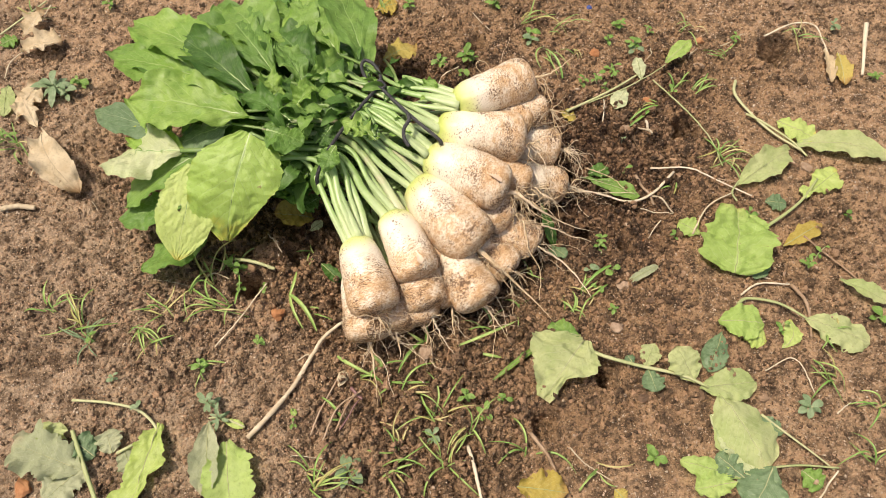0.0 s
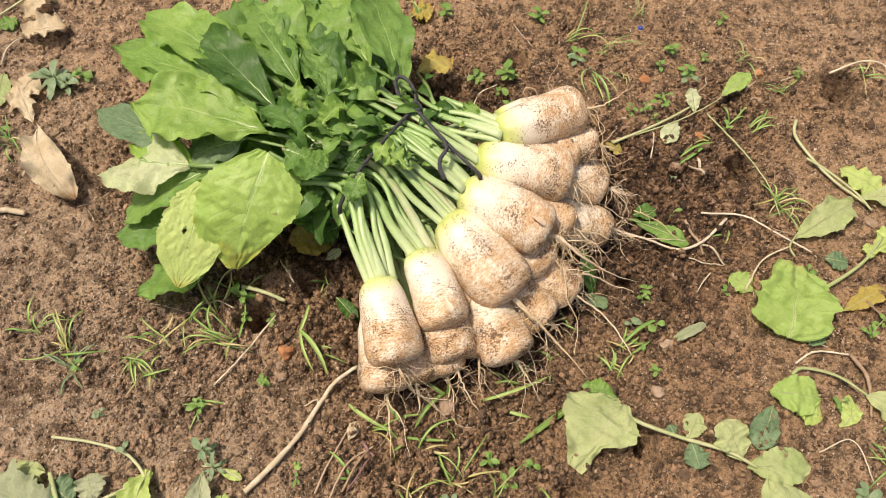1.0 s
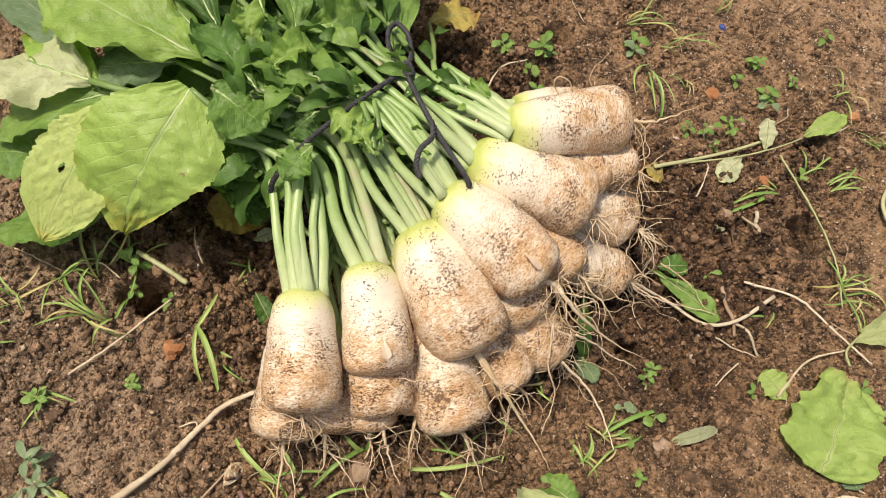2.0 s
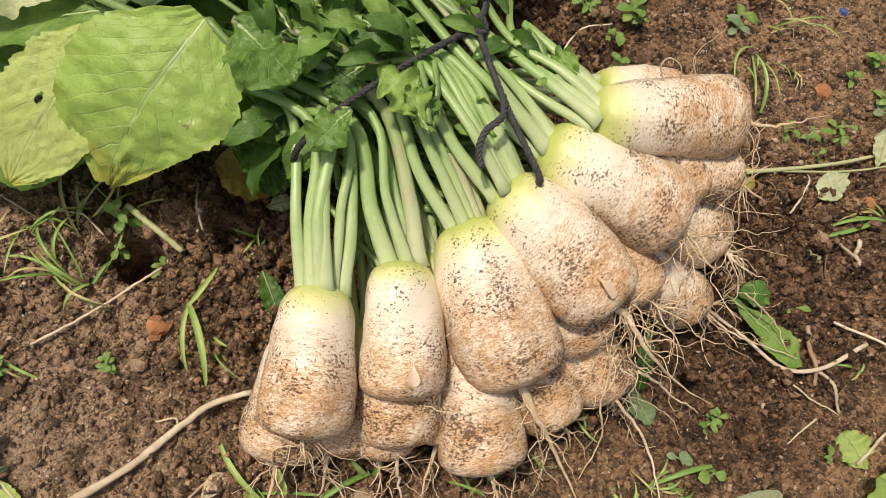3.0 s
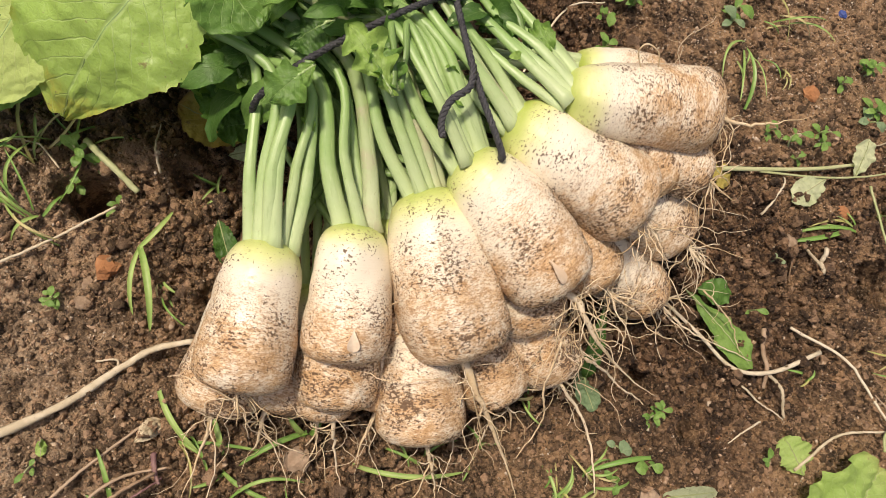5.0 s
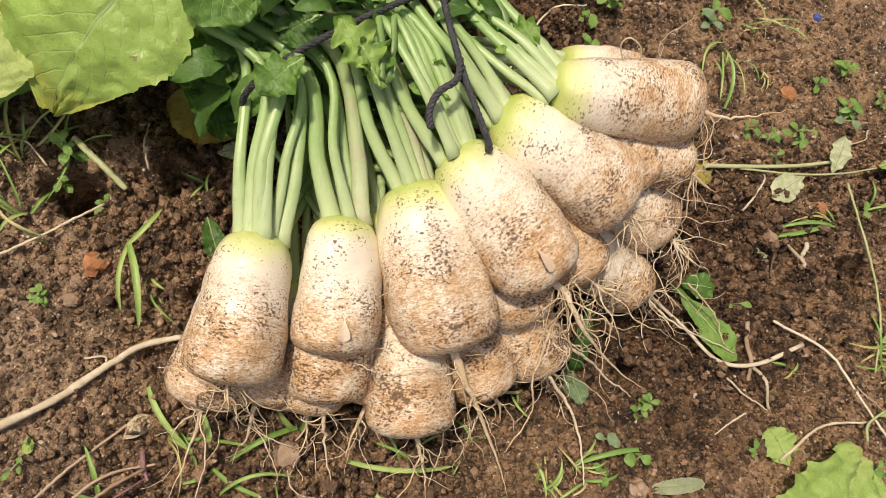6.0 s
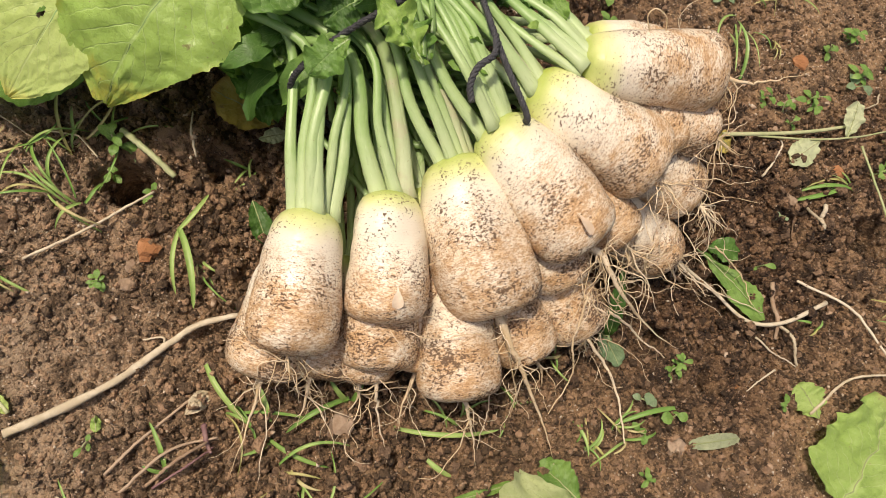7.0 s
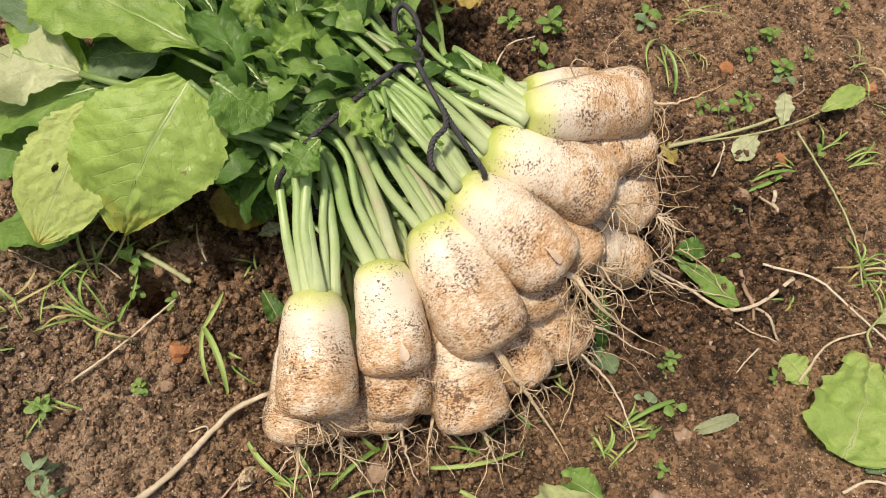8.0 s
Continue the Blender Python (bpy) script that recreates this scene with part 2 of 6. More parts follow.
def radish_material(name, mud):
    """Radish skin: lime-green crown, white shoulder, brown mud smeared over the lower part, dark crumbs of earth."""
    m, nt, b = material(name)
    tc = nd(nt, "ShaderNodeTexCoord")
    ob, gen = tc.outputs["Object"], tc.outputs["Generated"]
    rnd = nd(nt, "ShaderNodeObjectInfo").outputs["Random"]
    shift = nd(nt, "ShaderNodeVectorMath", {0: ob, 1: nd(nt, "ShaderNodeCombineXYZ", {0: math_node(nt, "MULTIPLY", rnd, 7.0), 1: rnd, 2: rnd}).outputs[0]}, operation="ADD").outputs[0]
    z = nd(nt, "ShaderNodeSeparateXYZ", {0: gen}).outputs[2]
    big = noised(nt, shift, 22.0, 4, 0.6)
    zz = math_node(nt, "ADD", z, math_node(nt, "MULTIPLY", math_node(nt, "SUBTRACT", big, 0.5), 0.22))
    skin = mixed(nt, mapped(nt, zz, 0.74, 0.92), (0.80, 0.725, 0.570), (0.62, 0.65, 0.27))
    skin = mixed(nt, mapped(nt, zz, 0.88, 1.03), skin, (0.38, 0.48, 0.09))
    low = mapped(nt, math_node(nt, "ADD", zz, math_node(nt, "MULTIPLY", math_node(nt, "SUBTRACT", rnd, 0.4), 0.28)), 0.88, 0.28)
    # clay stain in clouds, heavier towards the tip, thin and orange at its rim
    patchy = math_node(nt, "ADD", math_node(nt, "MULTIPLY", noised(nt, stretched(nt, shift, 1.0, 1.0, 1.4), 42.0, 5, 0.62), 0.7), math_node(nt, "MULTIPLY", noised(nt, stretched(nt, shift, 1.0, 1.0, 2.2), 190.0, 6, 0.75), 0.5))
    stain = mapped(nt, math_node(nt, "ADD", patchy, math_node(nt, "MULTIPLY", low, 0.215 + 0.03 * mud)), 0.67, 0.98, 0.0, 0.72)
    col = mixed(nt, stain, skin, (0.60, 0.320, 0.088))
    film_f = mapped(nt, math_node(nt, "ADD", noised(nt, stretched(nt, shift, 1.0, 1.0, 2.6), 210.0, 6, 0.78), math_node(nt, "MULTIPLY", math_node(nt, "ADD", low, patchy), 0.13)), 0.702, 0.742, 0.0, 0.62)
    col = mixed(nt, math_node(nt, "MULTIPLY", film_f, mapped(nt, low, 0.0, 0.35)), col, (0.38, 0.195, 0.075))
    wavy = nd(nt, "ShaderNodeTexNoise", {"Vector": stretched(nt, shift, 1.0, 1.0, 3.4), "Scale": 105.0, "Detail": 6.0, "Roughness": 0.78, "Distortion": 0.9}).outputs[0]
    streak = mapped(nt, math_node(nt, "ADD", wavy, math_node(nt, "MULTIPLY", math_node(nt, "SUBTRACT", patchy, 0.6), 0.35)), 0.57, 0.63)
    col = mixed(nt, math_node(nt, "MULTIPLY", math_node(nt, "MULTIPLY", streak, low), 0.34), col, (0.32, 0.160, 0.060))
    # crumbs of dark earth, small ones strewn and larger ones in patches
    where = math_node(nt, "ADD", math_node(nt, "MULTIPLY", noised(nt, shift, 30.0, 4, 0.6), 0.55), math_node(nt, "MULTIPLY", low, 0.03 + 0.04 * mud))
    crumb = noised(nt, stretched(nt, shift, 1.0, 1.0, 1.5), 330.0, 4, 0.64)
    clump = noised(nt, stretched(nt, shift, 1.0, 1.0, 1.3), 120.0, 5, 0.72)
    dark = math_node(nt, "MAXIMUM", mapped(nt, math_node(nt, "ADD", crumb, where), 0.903, 0.925), mapped(nt, math_node(nt, "ADD", clump, where), 0.996, 1.016))
    dark = math_node(nt, "MULTIPLY", dark, mapped(nt, zz, 1.0, 0.86))
    dust = noised(nt, stretched(nt, shift, 1.0, 1.0, 1.8), 520.0, 4, 0.7)
    dust = mapped(nt, math_node(nt, "ADD", dust, math_node(nt, "MULTIPLY", patchy, 0.22)), 0.668, 0.712)
    col = mixed(nt, math_node(nt, "MULTIPLY", math_node(nt, "MULTIPLY", dust, mapped(nt, low, 0.05, 0.5)), 0.55), col, (0.27, 0.140, 0.058))
    col = mixed(nt, math_node(nt, "MULTIPLY", dark, 0.92), col, (0.125, 0.072, 0.040))
    nt.links.new(col, b.inputs["Base Color"])
    nt.links.new(mapped(nt, math_node(nt, "ADD", film_f, dark), 0.0, 1.0, 0.40, 0.85), b.inputs["Roughness"])
    ring = noised(nt, stretched(nt, shift, 1.0, 1.0, 9.0), 30.0, 3)
    h = math_node(nt, "ADD", math_node(nt, "MULTIPLY", dark, 0.8), math_node(nt, "MULTIPLY", ring, 0.5))
    h = math_node(nt, "ADD", h, math_node(nt, "MULTIPLY", streak, 0.12))
    nt.links.new(bumped(nt, h, 0.6, 0.0018), b.inputs["Normal"])
    return m


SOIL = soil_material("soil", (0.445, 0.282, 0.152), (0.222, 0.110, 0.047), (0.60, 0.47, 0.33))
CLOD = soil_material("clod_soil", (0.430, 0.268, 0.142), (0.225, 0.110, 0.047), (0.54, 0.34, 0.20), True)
RADISH = radish_material("radish_skin", 0.35)
RADISH_MUDDY = radish_material("muddy_radish_skin", 1.0)
PETIOLE = stalk_material("leaf_stalk", (0.47, 0.57, 0.30), (0.245, 0.405, 0.118))
PETIOLE_PINK = stalk_material("pinkish_leaf_stalk", (0.49, 0.55, 0.33), (0.29, 0.40, 0.15), (0.48, 0.38, 0.29))
LEAF = leaf_material("leaf_green", (0.235, 0.405, 0.085), (0.130, 0.270, 0.050), (0.33, 0.48, 0.16))
LEAF_LIGHT = leaf_material("leaf_light_green", (0.315, 0.490, 0.105), (0.200, 0.370, 0.062), (0.42, 0.56, 0.21))
LEAF_BIG = leaf_material("leaf_broad_old", (0.375, 0.565, 0.122), (0.285, 0.470, 0.080), (0.48, 0.63, 0.25), (0.68, 0.48, 0.05), 0.84, 0.6)
LEAF_PALE = leaf_material("leaf_pale_green", (0.62, 0.68, 0.40), (0.53, 0.61, 0.31), (0.72, 0.76, 0.52))
LEAF_BLUE = leaf_material("leaf_blue_green", (0.20, 0.31, 0.15), (0.14, 0.24, 0.11), (0.40, 0.48, 0.30))
# for dark green leaves, and as a shaded leaf colour inside the bunch
LEAF_DARK_AND_SHADED = leaf_material("leaf_dark_green_and_shaded", (0.105, 0.235, 0.040), (0.060, 0.150, 0.025), (0.20, 0.33, 0.10))
LEAF_YELLOW = leaf_material("leaf_yellowing", (0.52, 0.655, 0.20), (0.45, 0.595, 0.15), (0.60, 0.70, 0.30), (0.70, 0.52, 0.09), 0.90, 0.35)
LEAF_OLD = leaf_material("leaf_yellow_old", (0.56, 0.46, 0.12), (0.46, 0.36, 0.07), (0.62, 0.55, 0.25), (0.45, 0.28, 0.09), 0.75, 1.0, 0.6)
LEAF_WILT = leaf_material("leaf_wilted_pale", (0.50, 0.57, 0.26), (0.38, 0.48, 0.175), (0.60, 0.65, 0.38), (0.62, 0.57, 0.32), 0.9, 0.7, 0.6)
LEAF_FLAT = leaf_material("leaf_cut_green", (0.44, 0.59, 0.18), (0.34, 0.51, 0.12), (0.52, 0.64, 0.26), (0.48, 0.46, 0.12), 0.95, 0.7, 0.5)
LEAF_DUSTY = leaf_material("leaf_dusty_grey", (0.48, 0.52, 0.32), (0.38, 0.43, 0.25), (0.55, 0.58, 0.41), (0.50, 0.43, 0.28), 0.85, 0.7, 0.8)
LEAF_DRY = leaf_material("leaf_dry_brown", (0.76, 0.66, 0.46), (0.60, 0.48, 0.29), (0.68, 0.57, 0.38), (0.36, 0.22, 0.10), 0.8, 0.8, 0.8)
WEED = leaf_material("weed_green", (0.25, 0.42, 0.095), (0.17, 0.33, 0.060), (0.36, 0.51, 0.19))
WEED_GREY = leaf_material("weed_grey_green", (0.30, 0.41, 0.22), (0.22, 0.33, 0.16), (0.34, 0.43, 0.27))
GRASS = plain_material("grass_blade", (0.15, 0.275, 0.055), (0.29, 0.40, 0.115), 30, 0.45, 0.2, 0.001)
GRASS_OLD = plain_material("yellow_grass_blade", (0.34, 0.33, 0.10), (0.46, 0.40, 0.19), 30, 0.55, 0.2, 0.001)
ROOT = plain_material("fine_root", (0.60, 0.45, 0.26), (0.72, 0.60, 0.42), 60, 0.65, 0.4, 0.001, (1, 1, 1), (0.24, 0.14, 0.07), 0.60)
STRAW = plain_material("dry_straw", (0.46, 0.38, 0.25), (0.64, 0.56, 0.41), 60, 0.75, 0.5, 0.0012, (1, 1, 1), (0.22, 0.14, 0.08))
TWIG = plain_material("brown_twig", (0.28, 0.185, 0.11), (0.41, 0.30, 0.20), 70, 0.8, 0.6, 0.0012)
PURPLE = plain_material("purple_stalk", (0.17, 0.085, 0.085), (0.26, 0.15, 0.13), 70, 0.6, 0.4, 0.001)
STEM = plain_material("limp_stem", (0.31, 0.36, 0.15), (0.44, 0.45, 0.24), 40, 0.55, 0.4, 0.0012, (1, 1, 1), (0.26, 0.22, 0.10), 0.68)
TWINE = plain_material("black_twine", (0.018, 0.018, 0.020), (0.050, 0.050, 0.054), 120, 0.55, 0.9, 0.0012, (1, 1, 1), (0.17, 0.17, 0.17), 0.64)
GRIT = plain_material("sand_grain", (0.40, 0.27, 0.17), (0.66, 0.56, 0.43), 70, 0.85, 0.6, 0.002)
STONE = plain_material("pebble_stone", (0.25, 0.165, 0.10), (0.38, 0.28, 0.19), 70, 0.85, 0.6, 0.002, (1, 1, 1), (0.18, 0.11, 0.07))
STONE_RED = plain_material("rust_red_stone", (0.38, 0.165, 0.065), (0.50, 0.26, 0.12), 70, 0.85, 0.7, 0.003, (1, 1, 1), (0.20, 0.10, 0.05))
FLESH = plain_material("white_flesh", (0.66, 0.50, 0.34), (0.78, 0.66, 0.50), 60, 0.5, 0.3, 0.001)
BLUE_BIT = plain_material("blue_plastic", (0.03, 0.06, 0.22), (0.05, 0.09, 0.30), 60, 0.4, 0.2, 0.001)


# ---- mesh helpers ----
def mesh_of(name, verts, faces, mat, uv=None, smooth=True):
    me = bpy.data.meshes.new(name)
    me.from_pydata([tuple(v) for v in verts], [], [tuple(q) for q in faces])
    if uv is not None:
        layer = me.uv_layers.new(name="UVMap")
        order = np.zeros(len(me.loops), dtype=np.int32)
        me.loops.foreach_get("vertex_index", order)
        layer.data.foreach_set("uv", np.asarray(uv, np.float32)[order].ravel())
    me.materials.append(mat)
    if smooth:
        me.polygons.foreach_set("use_smooth", np.ones(len(me.polygons), dtype=bool))
    me.update()
    return me


def root_place(ob):
    p = Vector((0, 0, 0))
    while ob:
        p = p + ob.location
        ob = ob.parent
    return p


def part(name, shape, mat, parent, label=""):
    """One mesh object under a thing or a part. shape: (verts, faces) or (verts, faces, uv), in world metres."""
    verts, faces, *uv = shape
    o = np.array(root_place(parent))
    ob = new(name, mesh_of(name, np.asarray(verts, float) - o, faces, mat, uv[0] if uv else None))
    ob.parent = parent
    return tagged(ob, label)


def thing(name, place, label, category, group=""):
    ob = new(name)
    ob.location = place
    ob.empty_display_size = 0.02
    return tagged(ob, label, category, group)


def smooth_path(points, n):
    """n points on a Catmull-Rom curve through the given ones."""
    p = [np.array(q, float) for q in points]
    p = [2 * p[0] - p[1]] + p + [2 * p[-1] - p[-2]]
    out = []
    for t in np.linspace(0, len(p) - 3 - 1e-6, n):
        i, u = int(t), t - int(t)
        a, b, c, d = p[i : i + 4]
        out.append(0.5 * (2 * b + (c - a) * u + (2 * a - 5 * b + 4 * c - d) * u * u + (3 * b - a - 3 * c + d) * u**3))
    return np.array(out)


def tube(path, radii, sides=8, flat=1.0, knob=0.0, seed=0):
    """A closed tube along a path, with a radius for each point; knob: unevenness."""
    path = np.asarray(path, float)
    radii = np.broadcast_to(np.asarray(radii, float), (len(path),))
    rg = np.random.default_rng(seed)
    tan = np.gradient(path, axis=0)
    tan /= np.linalg.norm(tan, axis=1)[:, None] + 1e-12
    ref = np.array((0.0, 0.0, 1.0)) if abs(tan[0][2]) < 0.9 else np.array((1.0, 0.0, 0.0))
    verts, faces = [], []
    for i, (c, t, r) in enumerate(zip(path, tan, radii)):
        a = np.cross(ref, t)
        a /= np.linalg.norm(a) + 1e-12
        b = np.cross(t, a)
        ref = b
        for k in range(sides):
            w = 2 * math.pi * k / sides
            rr = r * (1 + knob * rg.uniform(-1, 1))
            verts.append(c + a * math.cos(w) * rr + b * math.sin(w) * rr * flat)
        if i:
            o = (i - 1) * sides
            for k in range(sides):
                j = (k + 1) % sides
                faces.append((o + k, o + j, o + sides + j, o + sides + k))
    n = len(path)
    verts += [path[0], path[-1]]
    e = n * sides
    for k in range(sides):
        j = (k + 1) % sides
        faces.append((e, j, k))
        faces.append((e + 1, e - sides + k, e - sides + j))
    uv = [(k / (sides - 1), i / (n - 1)) for i in range(n) for k in range(sides)] + [(0.5, 0.0), (0.5, 1.0)]
    return verts, faces, uv


def joined(*shapes):
    verts, faces, uvs = [], [], []
    for s in shapes:
        o = len(verts)
        verts += list(s[0])
        faces += [tuple(i + o for i in q) for q in s[1]]
        uvs += list(s[2]) if len(s) > 2 else [(0.5, 0.5)] * len(s[0])
    return verts, faces, uvs


def blade(base, tip, width, up=(0, 0, 1), bow=0.12, widest=0.6, blunt=0.75, ruffle=0.05, cup=0.0, droop=0.0, lobes=0.0, nick=0.026, side_bend=0.0, seed=0, nu=20, nv=10, waves=3.0, lobe_n=17.0, hole=None, twist=0.0, foot=0.02, outline=None, quilt=0.016, calm=1.0):
    """A leaf blade from base to tip: arched midrib, width that swells to `widest`, wavy puckered rim, small teeth, curled sides.
    outline: rows of (how far along, half width on one side, on the other), as shares of half the width."""
    rg = np.random.default_rng(seed)
    base, tip, up = np.array(base, float), np.array(tip, float), np.array(up, float)
    length = np.linalg.norm(tip - base)
    ax = (tip - base) / length
    side = np.cross(ax, up)
    side /= np.linalg.norm(side)
    nrm = np.cross(side, ax)
    power = math.log(0.5) / math.log(widest)
    ph = rg.uniform(0, 6.28, 8)
    us, vs = np.linspace(0, 1, nu), np.linspace(-1, 1, nv + 1)
    verts, uv, faces = [], [], []
    for u in us:
        mid = base + ax * length * u + nrm * (bow * length * 4 * u * (1 - u)) + side * (side_bend * length * 4 * u * (1 - u))
        mid = mid + np.array((0, 0, -droop * length * max(0, u - 0.35) ** 2 * 2.4))
        slope = bow * 4 * (1 - 2 * u)
        n2 = nrm - ax * slope
        n2 /= np.linalg.norm(n2)
        roll = twist * (u - 0.3) + 0.35 * twist * math.sin(u * 7 + ph[2])
        side2 = side * math.cos(roll) + n2 * math.sin(roll)
        n2 = n2 * math.cos(roll) - side * math.sin(roll)
        w = max(0.0, math.sin(math.pi * min(1, max(0, u)) ** power)) ** blunt * width / 2
        w = max(w, width * foot * (1 - u))
        halves = (w, w)
        if outline:
            rows = np.array(outline)
            halves = tuple(max(0.002, float(np.interp(u, rows[:, 0], rows[:, c]))) * width / 2 for c in (1, 2))
        for v in vs:
            s = 1 if v > 0 else -1
            rim = 1 + lobes * math.sin(u * lobe_n + ph[0] + s * 1.3) * (0.5 + 0.5 * math.sin(u * 5 + ph[1])) + nick * 2.4 * noise.noise(Vector((u * 15 + ph[2] * 9, s * 5, 1))) + nick * 2.4 * noise.noise(Vector((u * 44 + ph[3] * 9, s * 5, 2)))
            w = halves[0] if v < 0 else halves[1]
            ww = w * (1 + (rim - 1) * abs(v) ** 2)
            wave = ruffle * width * (abs(v) ** 2.4) * (math.sin(u * waves * 6.28 + ph[4] + s * ph[5]) + 0.6 * math.sin(u * waves * 11.7 + ph[6] * s))
            fold = cup * w * abs(v) ** 1.5
            pucker = 0.05 * calm * width * noise.noise(Vector((u * 7 + ph[7] * 9, v * 3.2, ph[0] * 7))) + 0.042 * calm * width * noise.noise(Vector((u * 17, v * 8, ph[1] * 7)))
            if nu >= 30:
                pucker += quilt * width * (abs(math.cos(math.pi * (u * 9 - abs(v) * 3.75))) - 0.5) * min(1.0, abs(v) * 3) * (1 - abs(v) ** 4)
            verts.append(mid + side2 * v * ww * (1 - 0.18 * abs(cup) * abs(v)) + n2 * (wave + fold + pucker))
            uv.append((v / 2 + 0.5, u))
    m = nv + 1
    for i in range(nu - 1):
        for j in range(nv):
            if hole and ((us[i] + us[i + 1]) / 2 - hole[0]) ** 2 / hole[2] ** 2 + ((vs[j] + vs[j + 1]) / 2 - hole[1]) ** 2 / hole[3] ** 2 < 1:
                continue
            faces.append((i * m + j, i * m + j + 1, (i + 1) * m + j + 1, (i + 1) * m + j))
    rib = [verts[i * m + nv // 2] - nrm * 0.0004 for i in range(nu)]
    return (verts, faces, uv), rib


def wander(start, way, length, steps, turn, fall, rg, floor=None):
    """A crooked path that starts along way and is pulled down; it lies on the floor where it meets it."""
    p, w = np.array(start, float), np.array(way, float)
    w /= np.linalg.norm(w)
    out = [p.copy()]
    for _ in range(steps):
        w = w + rg.normal(0, turn, 3) + np.array((0, 0, -fall))
        w /= np.linalg.norm(w)
        p = p + w * length / steps
        if floor is not None and p[2] < floor + 0.002:
            p[2] = floor + 0.002 + rg.uniform(0, 0.003)
            w[2] = abs(w[2]) * 0.1
        out.append(p.copy())
    return np.array(out)


# ---- ground ----
def hashed(ix, iy, s):
    h = (ix.astype(np.int64) * 374761393 + iy.astype(np.int64) * 668265263 + s * 1274126177) & 0xFFFFFFFF
    h = ((h ^ (h >> 13)) * 1103515245) & 0xFFFFFFFF
    h = ((h ^ (h >> 15)) * 2246822519) & 0xFFFFFFFF
    return ((h ^ (h >> 16)) & 0xFFFF) / 65535.0


def value_noise(x, y, s):
    xi, yi = np.floor(x), np.floor(y)
    fx, fy = x - xi, y - yi
    fx, fy = fx * fx * (3 - 2 * fx), fy * fy * (3 - 2 * fy)
    a, b = hashed(xi, yi, s), hashed(xi + 1, yi, s)
    c, d = hashed(xi, yi + 1, s), hashed(xi + 1, yi + 1, s)
    return (a * (1 - fx) + b * fx) * (1 - fy) + (c * (1 - fx) + d * fx) * fy - 0.5


def lumps(x, y, s):
    """Angular crumbs: an uneven flat-topped clod round each scattered centre."""
    wx, wy = x + 0.55 * value_noise(x * 2.6, y * 2.6, s + 7), y + 0.55 * value_noise(x * 2.6, y * 2.6, s + 8)
    xi, yi = np.floor(wx), np.floor(wy)
    best = np.zeros_like(x)
    for dx in (-1, 0, 1):
        for dy in (-1, 0, 1):
            cx, cy = xi + dx, yi + dy
            px, py = cx + hashed(cx, cy, s), cy + hashed(cx, cy, s + 1)
            size = 0.25 + 0.75 * hashed(cx, cy, s + 2)
            turn = 3.14 * hashed(cx, cy, s + 3)
            ox, oy, d = wx - px, wy - py, 0.0
            for k in (0.0, 1.15, 2.2):
                d = np.maximum(d, np.abs(ox * np.cos(turn + k) + oy * np.sin(turn + k)))
            tilt = 1 + 0.8 * ((ox * np.cos(turn) + oy * np.sin(turn)))
            best = np.maximum(best, np.clip((1 - d / (0.6 * size)) * 2.2, 0, 1) ** 0.8 * size * tilt)
    return best * (1 + 0.5 * value_noise(x * 4, y * 4, s + 5))


def pits(x, y):
    """The holes left in the bed: place, width and depth of each."""
    z = np.zeros_like(x)
    for px, py, r, d in (
        (0.788, 0.307, 0.027, 0.120),
        (1.032, 0.478, 0.036, 0.130),
        (0.606, 0.058, 0.014, 0.080),
        (-0.050, 0.056, 0.022, 0.085),
        (0.522, -0.160, 0.024, 0.035),
        (0.027, 0.106, 0.014, 0.02),
        (0.411, -0.231, 0.024, 0.03),
        (0.414, 0.563, 0.024, 0.03),
        (0.540, 0.092, 0.015, 0.060),
    ):
        wob = 1 + 0.5 * value_noise(x * 60 + px * 100, y * 60, 77)
        d2 = ((x - px) ** 2 + (y - py) ** 2) / (r * wob) ** 2
        z -= 1.9 * d * np.exp(-(d2**2.5))
        z += 0.10 * d * np.exp(-((np.sqrt(d2) - 1.7) ** 2) * 3)
    return z


def dug(x, y):
    """How freshly dug the soil is, from 0 (trodden, smooth) to 1."""
    near = np.exp(-(((x - 0.24) / 0.50) ** 2 + ((y - 0.16) / 0.40) ** 2))
    path = np.clip((-0.86 * x - 0.5 * y + 0.10 * value_noise(x * 6, y * 6, 9) - 0.07) / 0.15, 0, 1)
    near = near * (1 - 0.95 * path * path * (3 - 2 * path))
    return np.clip(near * 1.35 - 0.25 * path + 1.0 * value_noise(x * 4.2, y * 4.2, 5) + 0.7 * value_noise(x * 11, y * 11, 6) - 0.02, 0.05, 1)


HEAP = (-0.011, 0.117, 0.035)


